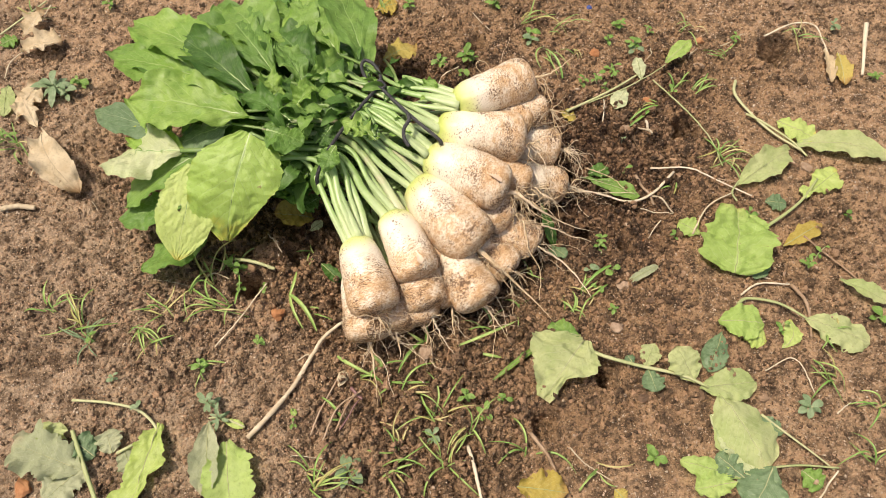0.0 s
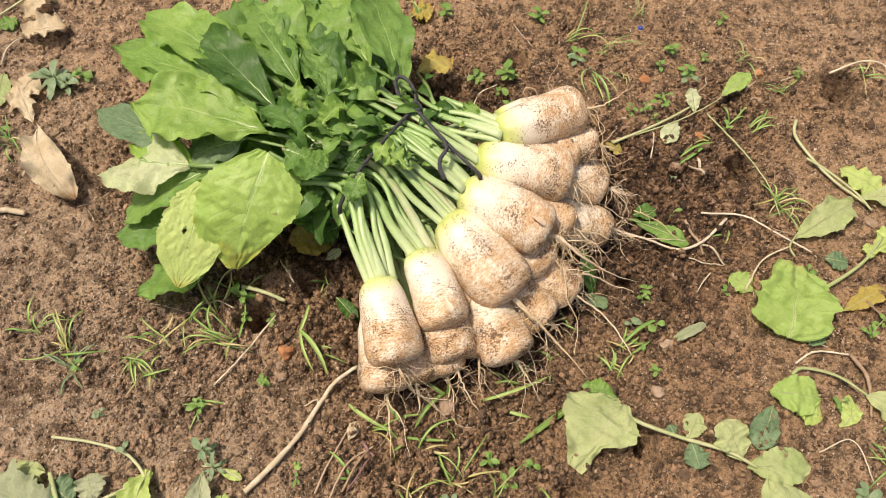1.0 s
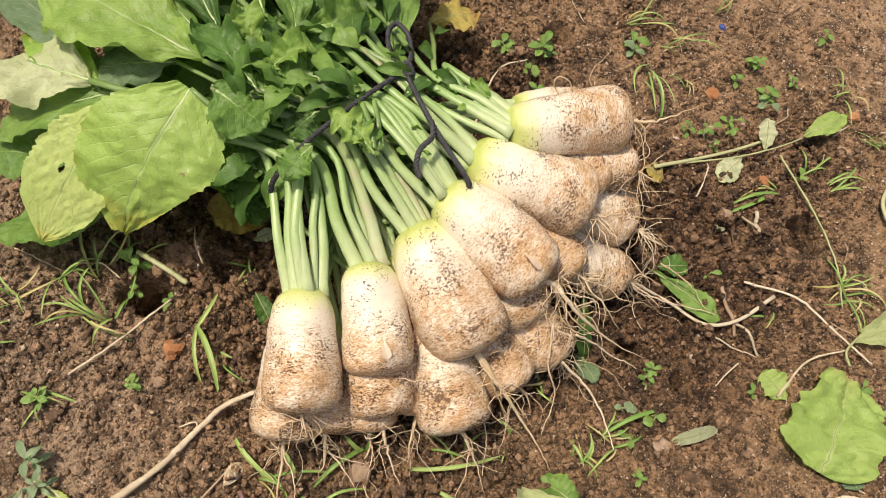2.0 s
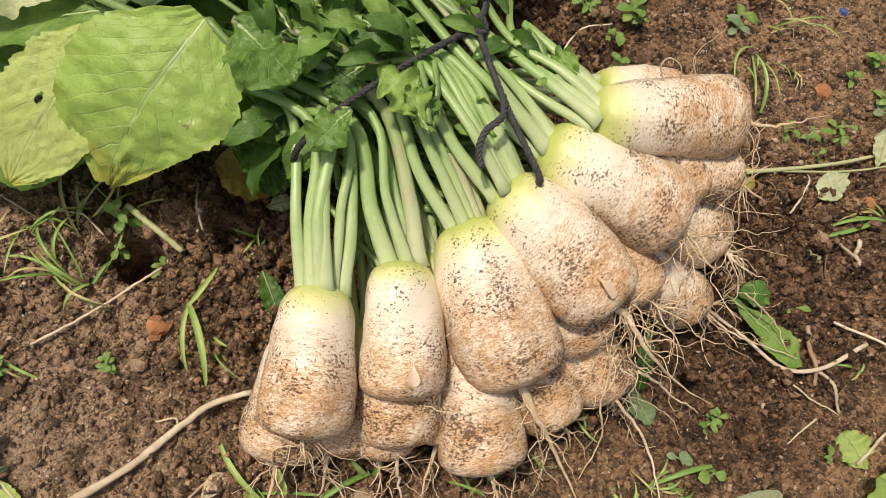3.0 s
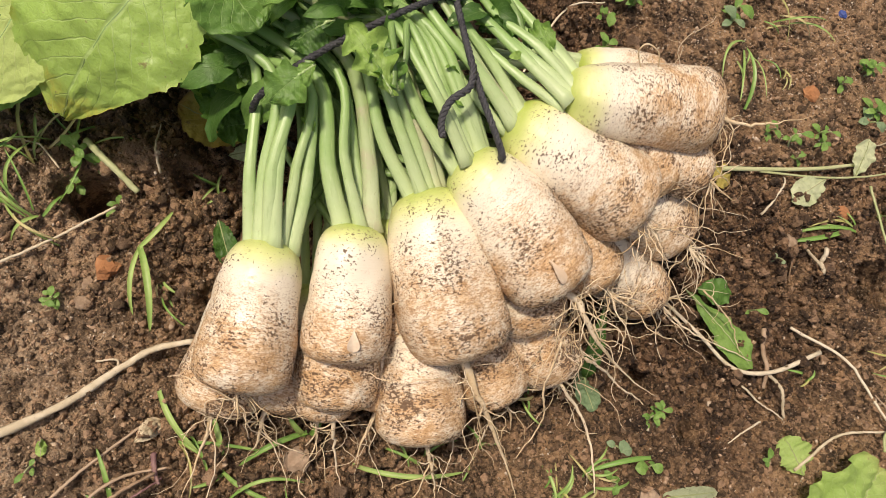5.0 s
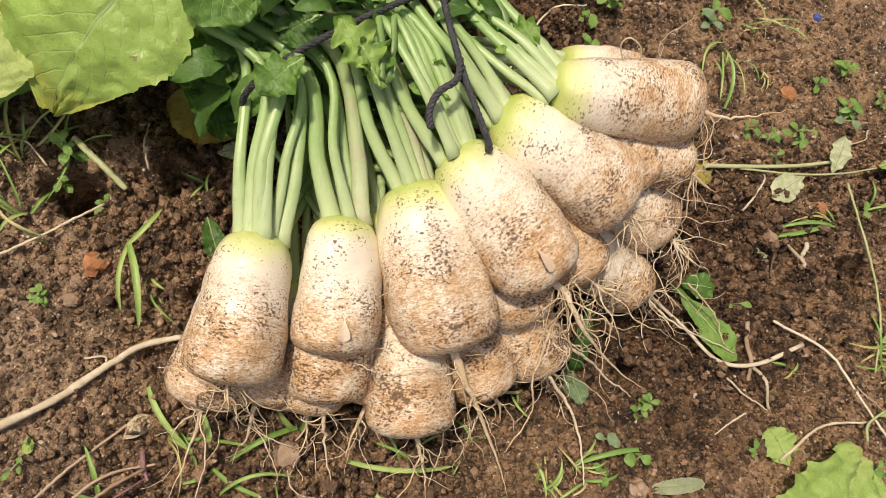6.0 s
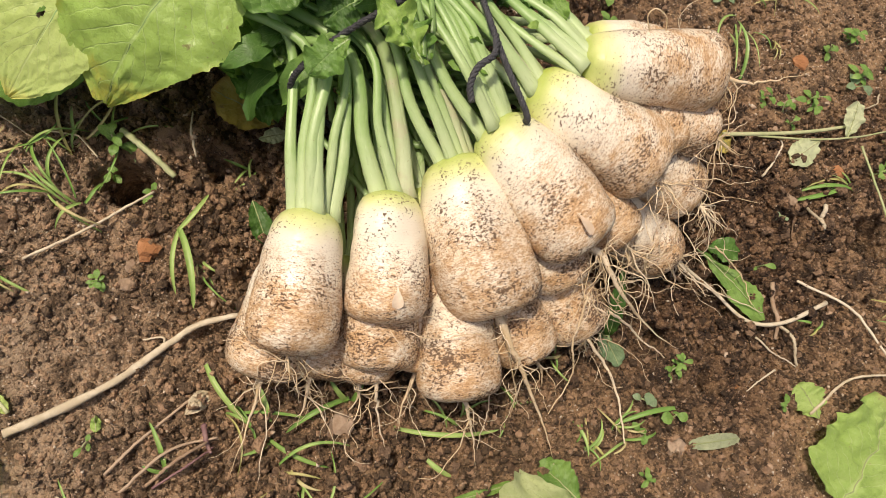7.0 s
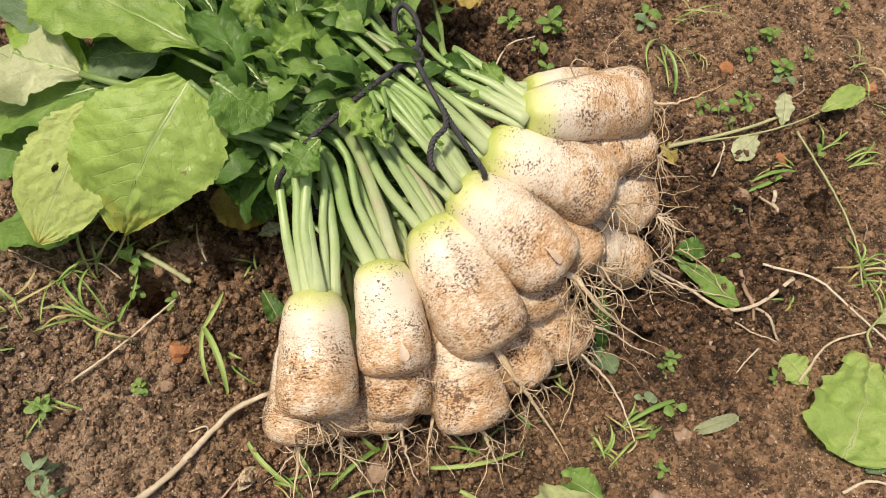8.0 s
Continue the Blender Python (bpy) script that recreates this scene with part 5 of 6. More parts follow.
lay_blade(o, (0.485, -0.103), (0.442, -0.078), 0.040, LEAF, 324, (0.016, 0.018), cup=0.4)
lay_blade(o, (0.432, -0.097), (0.331, -0.159), 0.010, LEAF, 3240, (0.010, 0.006), widest=0.4, cup=0.4)
lay_blade(o, (0.581, -0.164), (0.605, -0.128), 0.035, LEAF_WILT, 325, (0.012, 0.010), lobes=0.15)
lay_blade(o, (0.585, -0.168), (0.587, -0.208), 0.038, LEAF_BLUE, 326, (0.012, 0.008), lobes=0.15)
lay_blade(o, (0.562, -0.158), (0.557, -0.142), 0.018, LEAF_BLUE, 327, (0.012, 0.008))
lay_blade(o, (0.652, -0.199), (0.635, -0.141), 0.058, LEAF_WILT, 328, (0.014, 0.016), lobes=0.12)
lay_blade(o, (0.658, -0.209), (0.751, -0.210), 0.055, LEAF_WILT, 329, (0.012, 0.014), lobes=0.1, ruffle=0.05)
lay_blade(o, (0.506, -0.149), (0.504, -0.168), 0.014, LEAF_YELLOW, 330, (0.012, 0.006))

o = loose("fallen_leaf", (0.694, -0.285), "large pale green wilted leaf folded over itself", "leaf", FL)
lay_blade(o, (0.685, -0.221), (0.721, -0.344), 0.105, LEAF_WILT, 331, (0.018, 0.02), blunt=0.5, cup=-0.35, ruffle=0.03, bow=0.1, nu=28, nv=14)
lay_blade(o, (0.664, -0.251), (0.704, -0.350), 0.05, LEAF_PALE, 332, (0.008, 0.006), cup=0.2)
lay_stem(o, [(0.744, -0.260), (0.770, -0.290), (0.806, -0.329), (0.828, -0.354)], 0.003, 0.0018, STEM, 333, lift=0.004)
lay_blade(o, (0.733, -0.263), (0.769, -0.292), 0.030, LEAF_BLUE, 334)

o = loose("fallen_leaf", (0.697, -0.156), "grey-green leaf lobe with insect holes", "leaf", FL)
lay_blade(o, (0.722, -0.121), (0.682, -0.183), 0.042, LEAF_BLUE, 335, (0.012, 0.006), lobes=0.06)
o = loose("fallen_leaf", (0.761, -0.108), "green leaf turning yellow at the tip", "leaf", FL)
lay_blade(o, (0.722, -0.101), (0.792, -0.117), 0.062, LEAF_FLAT, 336, (0.008, 0.014), bow=0.1, blunt=0.5)
lay_blade(o, (0.756, -0.123), (0.790, -0.143), 0.045, LEAF_YELLOW, 337, (0.006, 0.006))
o = loose("fallen_leaf", (0.916, -0.141), "pale yellow leaf with brown spots and a bent stalk", "leaf", FL)
lay_stem(o, [(0.761, -0.077), (0.782, -0.068), (0.829, -0.082), (0.867, -0.115)], 0.004, 0.003, STEM, 338, lift=0.006)
lay_blade(o, (0.865, -0.115), (0.962, -0.168), 0.062, LEAF_WILT, 339, (0.008, 0.010), lobes=0.05, cup=-0.15, blunt=0.5)
o = loose("fallen_leaf", (0.985, -0.070), "narrow limp yellowish leaf", "leaf", FL)
lay_blade(o, (0.952, -0.051), (1.021, -0.101), 0.034, LEAF_WILT, 340, (0.008, 0.010), cup=0.3)
lay_stem(o, [(0.984, -0.059), (1.029, -0.081)], 0.003, 0.003, STEM, 341)
o = loose("fallen_leaf", (0.828, -0.136), "small yellow-green leaf scrap", "leaf", FL)
lay_blade(o, (0.812, -0.159), (0.840, -0.112), 0.03, LEAF_YELLOW, 342, side_bend=0.2)

o = loose("fallen_leaf", (0.595, 0.195), "two green leaves on a tan stalk beside the heap", "leaf", FL)
lay_blade(o, (0.569, 0.211), (0.612, 0.223), 0.032, LEAF_DARK_AND_SHADED, 343, (0.02, 0.012))
lay_blade(o, (0.556, 0.206), (0.650, 0.149), 0.036, LEAF, 344, (0.02, 0.012), blunt=0.6, widest=0.7)
lay_stem(o, [(0.539, 0.182), (0.582, 0.163), (0.630, 0.142), (0.677, 0.156), (0.730, 0.200)], 0.0025, 0.0035, STRAW, 345, lift=0.006)

o = loose("fallen_leaf", (0.484, 0.072), "narrow green leaf blade under the hanging roots", "leaf", FL)
lay_blade(o, (0.462, 0.140), (0.481, 0.071), 0.020, LEAF_DARK_AND_SHADED, 346, (0.05, 0.01))
lay_blade(o, (0.471, 0.080), (0.493, 0.042), 0.026, LEAF_BLUE, 347, (0.012, 0.006))

o = loose("fallen_sprig", (0.695, 0.413), "pulled green sprig with thin stalks and small leaves", "sprig")
lay_stem(o, [(0.559, 0.358), (0.616, 0.384), (0.675, 0.412), (0.726, 0.441)], 0.004, 0.0028, STEM, 348, lift=0.008)
lay_stem(o, [(0.606, 0.377), (0.684, 0.403), (0.734, 0.426), (0.787, 0.461)], 0.002, 0.0014, STEM, 349, lift=0.008)
lay_blade(o, (0.781, 0.456), (0.841, 0.496), 0.032, LEAF_FLAT, 350, (0.015, 0.04))
lay_blade(o, (0.726, 0.424), (0.723, 0.469), 0.028, LEAF_PALE, 351, (0.01, 0.03))
lay_blade(o, (0.689, 0.404), (0.655, 0.360), 0.034, LEAF_PALE, 352, (0.012, 0.01))
lay_blade(o, (0.545, 0.356), (0.578, 0.350), 0.03, LEAF_OLD, 353, (0.012, 0.01))

# lower edge of the bed
o = loose("fallen_leaf", (-0.200, -0.200), "torn yellow leaf on a long pale stalk", "leaf", FL)
lay_stem(o, [(-0.319, -0.114), (-0.265, -0.124), (-0.217, -0.141), (-0.189, -0.171), (-0.195, -0.181), (-0.245, -0.204)], 0.003, 0.0035, STEM, 360, lift=0.008)
lay_blade(o, (-0.183, -0.165), (-0.218, -0.290), 0.085, LEAF_YELLOW, 361, (0.012, 0.010), outline=((0, 0.12, 0.1), (0.2, 0.35, 0.5), (0.4, 0.7, 0.62), (0.5, 0.8, 0.55), (0.58, 0.3, 0.6), (0.75, 0.25, 0.6), (0.9, 0.4, 0.85), (1, 0.35, 0.7)), ruffle=0.05, cup=0.25, nick=0.10)
o = loose("fallen_leaf", (-0.325, -0.194), "drab grey-green withered leaf with a stiff stalk", "leaf", FL)
TORN = ((0, 0.15, 0.15), (0.12, 0.5, 0.4), (0.25, 0.62, 0.75), (0.38, 0.85, 0.72), (0.5, 0.66, 0.92), (0.62, 0.95, 0.8), (0.74, 0.85, 1.0), (0.85, 0.8, 0.65), (0.93, 0.45, 0.6), (1, 0.15, 0.15))
lay_blade(o, (-0.296, -0.222), (-0.398, -0.172), 0.085, LEAF_DUSTY, 362, (0.006, 0.014), outline=TORN, ruffle=0.09, cup=0.3, nick=0.12)
lay_blade(o, (-0.352, -0.182), (-0.338, -0.146), 0.052, LEAF_WILT, 363, (0.01, 0.008), outline=TORN, ruffle=0.1)
lay_blade(o, (-0.290, -0.216), (-0.342, -0.262), 0.060, LEAF_DUSTY, 370, (0.006, 0.010), outline=TORN, ruffle=0.08, nick=0.1)
lay_blade(o, (-0.278, -0.204), (-0.312, -0.176), 0.050, LEAF_BLUE, 392, (0.008, 0.010), outline=TORN, ruffle=0.08)
lay_blade(o, (-0.252, -0.202), (-0.262, -0.168), 0.046, LEAF_DUSTY, 393, (0.008, 0.010), outline=TORN, ruffle=0.08)
lay_blade(o, (-0.236, -0.197), (-0.222, -0.232), 0.040, LEAF_DUSTY, 394, (0.010, 0.006), outline=TORN, ruffle=0.08)
lay_stem(o, [(-0.312, -0.163), (-0.291, -0.214), (-0.265, -0.274)], 0.0045, 0.0045, STEM, 364, lift=0.012)
o = loose("fallen_leaf", (-0.090, -0.238), "folded grey-green leaf with a bright inner face", "leaf", FL)
lay_blade(o, (-0.109, -0.171), (-0.109, -0.284), 0.050, LEAF_DUSTY, 365, (0.02, 0.015), cup=0.5, ruffle=0.06)
lay_blade(o, (-0.082, -0.205), (-0.072, -0.322), 0.085, LEAF_FLAT, 366, (0.016, 0.012), outline=TORN[:2] + ((0.2, 0.75, 0.6), (0.3, 0.95, 0.8), (0.42, 0.8, 0.95), (0.6, 1, 0.85), (0.85, 0.8, 1), (1, 0.4, 0.4)), ruffle=0.05, cup=0.25, nick=0.09)
lay_stem(o, [(-0.113, -0.162), (-0.092, -0.164), (-0.057, -0.183)], 0.002, 0.0025, STEM, 367)
lay_blade(o, (-0.092, -0.167), (-0.057, -0.183), 0.014, LEAF_YELLOW, 368)
o = loose("fallen_leaf", (0.375, -0.329), "crumpled pale yellow dead leaf", "leaf", FL)
lay_blade(o, (0.347, -0.321), (0.420, -0.340), 0.06, LEAF_OLD, 369, (0.012, 0.012), lobes=0.2, ruffle=0.15)
lay_blade(o, (0.492, -0.342), (0.504, -0.360), 0.025, LEAF_OLD, 371)
o = loose("fallen_leaf", (0.650, -0.340), "dark green crinkled leaf on the bed edge", "leaf", FL)
lay_blade(o, (0.672, -0.355), (0.608, -0.358), 0.040, LEAF_FLAT, 372, (0.012, 0.012), ruffle=0.14, cup=0.3, lobes=0.2)
lay_blade(o, (0.677, -0.351), (0.596, -0.315), 0.034, LEAF_FLAT, 3720, (0.012, 0.014), ruffle=0.12, cup=-0.2, lobes=0.25)
lay_blade(o, (0.682, -0.352), (0.651, -0.313), 0.040, LEAF_BLUE, 3721, (0.012, 0.016), ruffle=0.12, lobes=0.2)
lay_blade(o, (0.730, -0.341), (0.684, -0.397), 0.075, LEAF_BLUE, 373, (0.014, 0.01), ruffle=0.06)
lay_stem(o, [(0.716, -0.341), (0.774, -0.343), (0.833, -0.353)], 0.0025, 0.002, STEM, 374)
lay_blade(o, (0.775, -0.350), (0.796, -0.378), 0.04, LEAF, 375, lobes=0.1)
lay_stem(o, [(0.831, -0.357), (0.806, -0.376), (0.780, -0.396)], 0.002, 0.002, STRAW, 376)
o = loose("fallen_leaf", (-0.506, 0.500), "pale wilted leaf pressed on the soil", "leaf", FL)
lay_blade(o, (-0.518, 0.544), (-0.513, 0.466), 0.04, LEAF_WILT, 377)
lay_blade(o, (-0.552, 0.652), (-0.522, 0.672), 0.04, LEAF, 378)
lay_stem(o, [(-0.557, 0.684), (-0.518, 0.720), (-0.473, 0.765)], 0.003, 0.0025, STEM, 379)
o = loose("fallen_leaf", (0.257, 0.686), "dead yellow leaf behind the bunch", "leaf", FL)
lay_blade(o, (0.212, 0.679), (0.260, 0.689), 0.045, LEAF_OLD, 380, (0.012, 0.012), ruffle=0.12)

o = loose("fallen_leaf", (-0.464, 0.503), "bleached papery leaf remains among the weeds", "leaf", FL)
lay_blade(o, (-0.488, 0.450), (-0.453, 0.538), 0.05, LEAF_DRY, 390, (0.008, 0.012), lobes=0.2, ruffle=0.15)
lay_blade(o, (-0.443, 0.425), (-0.487, 0.512), 0.035, LEAF_DRY, 391, (0.008, 0.012), lobes=0.2, ruffle=0.15)
o = loose("leaf_scrap", (0.621, 0.001), "torn grey-green leaf sliver on the soil", "leaf scrap", "leaf scraps")
lay_blade(o, (0.593, -0.012), (0.651, 0.014), 0.016, LEAF_DUSTY, 381, (0.006, 0.006), blunt=0.35, widest=0.5)
o = loose("leaf_scrap", (0.097, -0.123), "papery tan leaf scrap on the soil", "leaf scrap", "leaf scraps")
lay_blade(o, (0.091, -0.138), (0.104, -0.111), 0.018, LEAF_DRY, 387, (0.004, 0.008), lobes=0.1)
o = loose("leaf_scrap", (0.091, 0.064), "small dark green leaf standing beside a radish", "leaf scrap", "leaf scraps")
lay_blade(o, (0.074, 0.081), (0.104, 0.043), 0.024, LEAF_DARK_AND_SHADED, 382, (0.02, 0.006), blunt=0.5, cup=0.3)
o = loose("leaf_scrap", (0.068, 0.153), "small pale leaf scrap by the stalks", "leaf scrap", "leaf scraps")
lay_blade(o, (0.057, 0.144), (0.081, 0.159), 0.018, LEAF_PALE, 383, (0.03, 0.04))
o = loose("leaf_scrap", (0.018, -0.167), "tiny green leaf scrap on the soil", "leaf scrap", "leaf scraps")
lay_blade(o, (0.015, -0.162), (0.023, -0.176), 0.010, LEAF_FLAT, 384)
o = loose("leaf_scrap", (0.907, 0.110), "dull bluish leaf scrap on the soil", "leaf scrap", "leaf scraps")
lay_blade(o, (0.877, 0.117), (0.914, 0.108), 0.036, LEAF_BLUE, 385, blunt=0.5)
o = loose("fallen_leaf", (0.031, 0.149), "olive yellow-edged leaf lying under the stalks", "leaf", FL)
lay_blade(o, (0.067, 0.162), (0.004, 0.159), 0.060, LEAF_OLD, 386, (0.045, 0.06), cup=0.35, ruffle=0.05)

# sticks, straws and roots
def stick(label, pts, r0, r1, mat, seed, name="stick", lift=0.003, category="stick", knob=0.1):
    path = smooth_path(laid(pts, lift), 30)
    path[:, 2] = rested(path, r0 * 0.6)
    rg = np.random.default_rng(seed)
    path += rg.normal(0, 0.00022, path.shape)
    v, q, _ = tube(path, np.linspace(r0, r1, 30) * rg.uniform(0.9, 1.1, 30), 8, 0.9, knob, seed)
    o_ = np.array(path[0])
    ob = new(name, mesh_of(name, np.array(v) - o_, q, mat))
    ob.location = o_
    label = label if len(label.split()) > 3 else label + " lying on the soil"
    return tagged(ob, label, category, "dry sticks and straws")


stick("long pale bent dry root lying on the soil", [(-0.052, -0.201), (-0.020, -0.171), (0.019, -0.129), (0.042, -0.095), (0.056, -0.075), (0.075, -0.053), (0.105, -0.035)], 0.0044, 0.0028, STRAW, 401, "dry_root", 0.004)
stick("thin straw forked from the pale root", [(0.048, -0.083), (0.043, -0.076), (0.027, -0.084)], 0.0014, 0.001, STRAW, 402, "straw")
stick("thin pale straw", [(-0.104, -0.048), (-0.073, -0.015), (-0.042, 0.021), (-0.019, 0.056)], 0.0015, 0.0012, STRAW, 403, "straw")
stick("short cut pale stalk", [(-0.071, 0.104), (-0.038, 0.089), (-0.004, 0.075)], 0.0035, 0.003, STEM, 404, "cut_stalk", 0.012)
stick("thin straw across the soil", [(-0.138, 0.082), (-0.112, 0.085), (-0.082, 0.070)], 0.001, 0.001, STRAW, 405, "straw", 0.01)
stick("dark dry twig", [(0.082, -0.208), (0.098, -0.182), (0.120, -0.155)], 0.0018, 0.0014, TWIG, 406, "twig", 0.006)
stick("thin brown twig", [(0.044, -0.209), (0.062, -0.172), (0.091, -0.121)], 0.0016, 0.0012, TWIG, 407, "twig")
stick("purple withered shoot", [(0.111, -0.142), (0.120, -0.156), (0.127, -0.163)], 0.0032, 0.0015, PURPLE, 408, "shoot", 0.006)
stick("brown twig", [(0.657, 0.200), (0.667, 0.170), (0.678, 0.138)], 0.0028, 0.0022, TWIG, 409, "twig")
stick("tan twig", [(0.675, 0.157), (0.690, 0.136), (0.707, 0.115)], 0.0022, 0.0016, STRAW, 410, "twig")
stick("pale jointed straw", [(0.690, 0.214), (0.757, 0.201), (0.801, 0.167), (0.854, 0.128)], 0.0018, 0.0013, STRAW, 411, "straw", 0.011)
stick("thin pale straw", [(0.750, 0.422), (0.783, 0.353), (0.815, 0.267), (0.822, 0.200)], 0.0016, 0.0012, STEM, 412, "straw", 0.01)
stick("short pale straw", [(0.705, 0.316), (0.711, 0.288)], 0.003, 0.0026, STRAW, 413, "straw")
stick("upright weathered straw", [(1.246, 0.529), (1.176, 0.389)], 0.005, 0.003, STRAW, 414, "straw")
stick("fine pale straw", [(0.725, 0.064), (0.770, 0.118), (0.826, 0.143)], 0.0018, 0.0012, STRAW, 415, "straw", 0.008)
stick("brown bent twig", [(0.870, -0.047), (0.879, -0.096), (0.867, -0.146)], 0.0035, 0.002, TWIG, 416, "twig")
stick("long brown straw", [(0.918, 0.037), (0.951, -0.001), (0.986, -0.054)], 0.002, 0.0016, TWIG, 417, "straw")
stick("tan straw", [(0.775, -0.058), (0.813, -0.041), (0.867, -0.047)], 0.002, 0.0015, STRAW, 418, "straw", 0.005)
stick("pale dry stalk", [(0.282, -0.253), (0.287, -0.294), (0.291, -0.339)], 0.0028, 0.0024, STRAW, 419, "straw", 0.006)
stick("brown dry stalk", [(0.382, -0.245), (0.394, -0.272), (0.409, -0.308)], 0.0035, 0.002, TWIG, 420, "twig", 0.006)
stick("short pale straw", [(-0.487, 0.254), (-0.459, 0.258), (-0.427, 0.252)], 0.0055, 0.0045, STRAW, 422, "straw", 0.006)
stick("thin straw", [(0.438, -0.273), (0.458, -0.301), (0.491, -0.330)], 0.0014, 0.001, STRAW, 423, "straw", 0.006)
stick("thin straw", [(0.771, -0.193), (0.823, -0.180), (0.840, -0.239)], 0.0012, 0.001, STRAW, 424, "straw")
stick("short straw", [(0.695, 0.315), (0.703, 0.289)], 0.0022, 0.002, STRAW, 425, "straw")
stick("thin brown twig", [(0.062, -0.221), (0.091, -0.172), (0.127, -0.148)], 0.0016, 0.0012, TWIG, 426, "twig")
stick("purple brown twig", [(0.089, -0.207), (0.112, -0.179), (0.127, -0.158)], 0.0013, 0.0009, PURPLE, 427, "twig")
stick("dry straw by the yellow leaf", [(0.296, 0.314), (0.322, 0.459), (0.367, 0.502)], 0.0014, 0.001, STRAW, 428, "straw")

rgs = np.random.default_rng(77)
for n_ in range(46):
    x_, y_ = rgs.uniform(-0.5, 1.2), rgs.uniform(-0.38, 0.8)
    if ((x_ - 0.27) / 0.24) ** 2 + ((y_ - 0.12) / 0.26) ** 2 < 1:
        continue
    a_, l_ = rgs.uniform(0, 6.28), rgs.uniform(0.015, 0.06)
    dx_, dy_ = math.cos(a_) * l_, math.sin(a_) * l_
    stick("short bit of dry straw on the soil", [(x_, y_), (x_ + dx_ * 0.5 + rgs.normal(0, 0.004), y_ + dy_ * 0.5), (x_ + dx_, y_ + dy_)], rgs.uniform(0.0007, 0.0016), 0.0007, STRAW if rgs.uniform() < 0.7 else TWIG, 430 + n_, "straw", 0.003)


# ---- weeds and grass ----
def weed(x, y, leaves, size, seed, mat=WEED, height=0.02, slim=0.55, label="small green weed seedling with oval leaves"):
    rg = np.random.default_rng(seed)
    o_ = loose("weed", (x, y), label, "weed", "weeds on the bed")
    base = np.array(on_ground(x, y))
    top = base + np.array((rg.normal(0, 0.006), rg.normal(0, 0.006), height))
    path = smooth_path([base - (0, 0, 0.004), base * 0.5 + top * 0.5 + rg.normal(0, 0.002, 3), top], 8)
    part("stem", tube(path, np.linspace(0.0014, 0.0008, 8), 5), STEM, o_)
    turn = rg.uniform(0, 6.28)
    for k in range(leaves):
        a = turn + k * 2.4 + rg.normal(0, 0.25)
        at = path[int((0.35 + 0.65 * k / max(1, leaves - 1)) * 7)]
        ln = size * rg.uniform(0.5, 0.98)
        w = np.array((math.cos(a), math.sin(a), rg.uniform(-0.05, 0.45)))
        sh, rib = blade(at, at + w * ln, ln * slim * rg.uniform(0.85, 1.2), (0, 0, 1), 0.10, 0.58, 0.7, 0.03, 0.12, 0.15, 0.03, 0.02, 0, seed * 31 + k, 8, 6, 2)
        part("leaf", sh, mat, o_)
    return o_


def grass(x, y, blades, length, seed, mat=GRASS, flat=0.55, aim=None, width=0.0030, label="tuft of green grass blades growing in the soil"):
    rg = np.random.default_rng(seed)
    o_ = loose("grass_tuft", (x, y), label, "grass", "grass on the bed")
    base = np.array(on_ground(x, y))
    for k in range(blades):
        a = rg.uniform(0, 6.28) if aim is None else math.radians(aim) + rg.normal(0, 0.45)
        ln = length * rg.uniform(0.5, 1.35)
        lift = rg.uniform(0.15, 0.9) * (1 - flat)
        w = np.array((math.cos(a), math.sin(a), 0.0))
        b0 = base + rg.normal(0, 0.005, 3) * (1, 1, 0) + np.array((0, 0, 0.005))
        t0 = b0 + w * ln * (1 - 0.4 * lift) + np.array((0, 0, ln * lift))
        t0[2] = max(t0[2], gz(t0[0], t0[1]) + 0.004)
        sh, rib = blade(b0, t0, width * rg.uniform(0.7, 1.3), (0, 0, 1), rg.uniform(0.08, 0.22), 0.33, 0.42, 0.0, 0.5, rg.uniform(0.0, 0.5), 0, 0, rg.normal(0, 0.11), seed * 17 + k, 14, 4, 1, foot=0.34)
        part("grass_blade", sh, GRASS_OLD if rg.uniform() < 0.2 else mat, o_)
    return o_


# weed over the hole and its neighbours
weed(-0.067, 0.090, 7, 0.020, 501, height=0.030)
weed(-0.051, 0.069, 5, 0.016, 502, WEED_GREY, 0.012)
weed(-0.026, 0.071, 5, 0.016, 503, height=0.015)
weed(-0.073, 0.068, 4, 0.014, 504)
weed(-0.040, -0.037, 4, 0.012, 505, height=0.012)
weed(0.558, 0.070, 6, 0.013, 506, height=0.020)
weed(0.569, 0.043, 4, 0.012, 507, height=0.012)
weed(0.528, 0.021, 3, 0.016, 508, WEED_GREY, 0.010, 0.8)
weed(0.570, 0.007, 3, 0.020, 509, WEED, 0.012, 0.8)
weed(0.539, -0.010, 3, 0.014, 510)
weed(0.643, 0.218, 2, 0.016, 511)
weed(0.652, 0.282, 2, 0.010, 512, WEED_GREY)
weed(0.453, -0.076, 4, 0.024, 513)
weed(0.693, 0.064, 3, 0.016, 514)
weed(0.385, 0.444, 8, 0.022, 515, height=0.035)
weed(0.370, 0.487, 5, 0.020, 516)
weed(0.397, 0.512, 5, 0.018, 517, height=0.03)
weed(0.320, 0.421, 4, 0.022, 518)
weed(0.332, 0.512, 4, 0.018, 519)
weed(0.525, 0.559, 4, 0.022, 520, WEED_GREY, 0.012, 0.7)
weed(0.677, 0.463, 7, 0.015, 521)
weed(0.609, 0.436, 6, 0.016, 522)
weed(0.736, 0.518, 3, 0.026, 523, WEED_GREY, 0.02, 0.8)
weed(0.721, 0.575, 6, 0.017, 524)
weed(0.783, 0.563, 6, 0.014, 525)
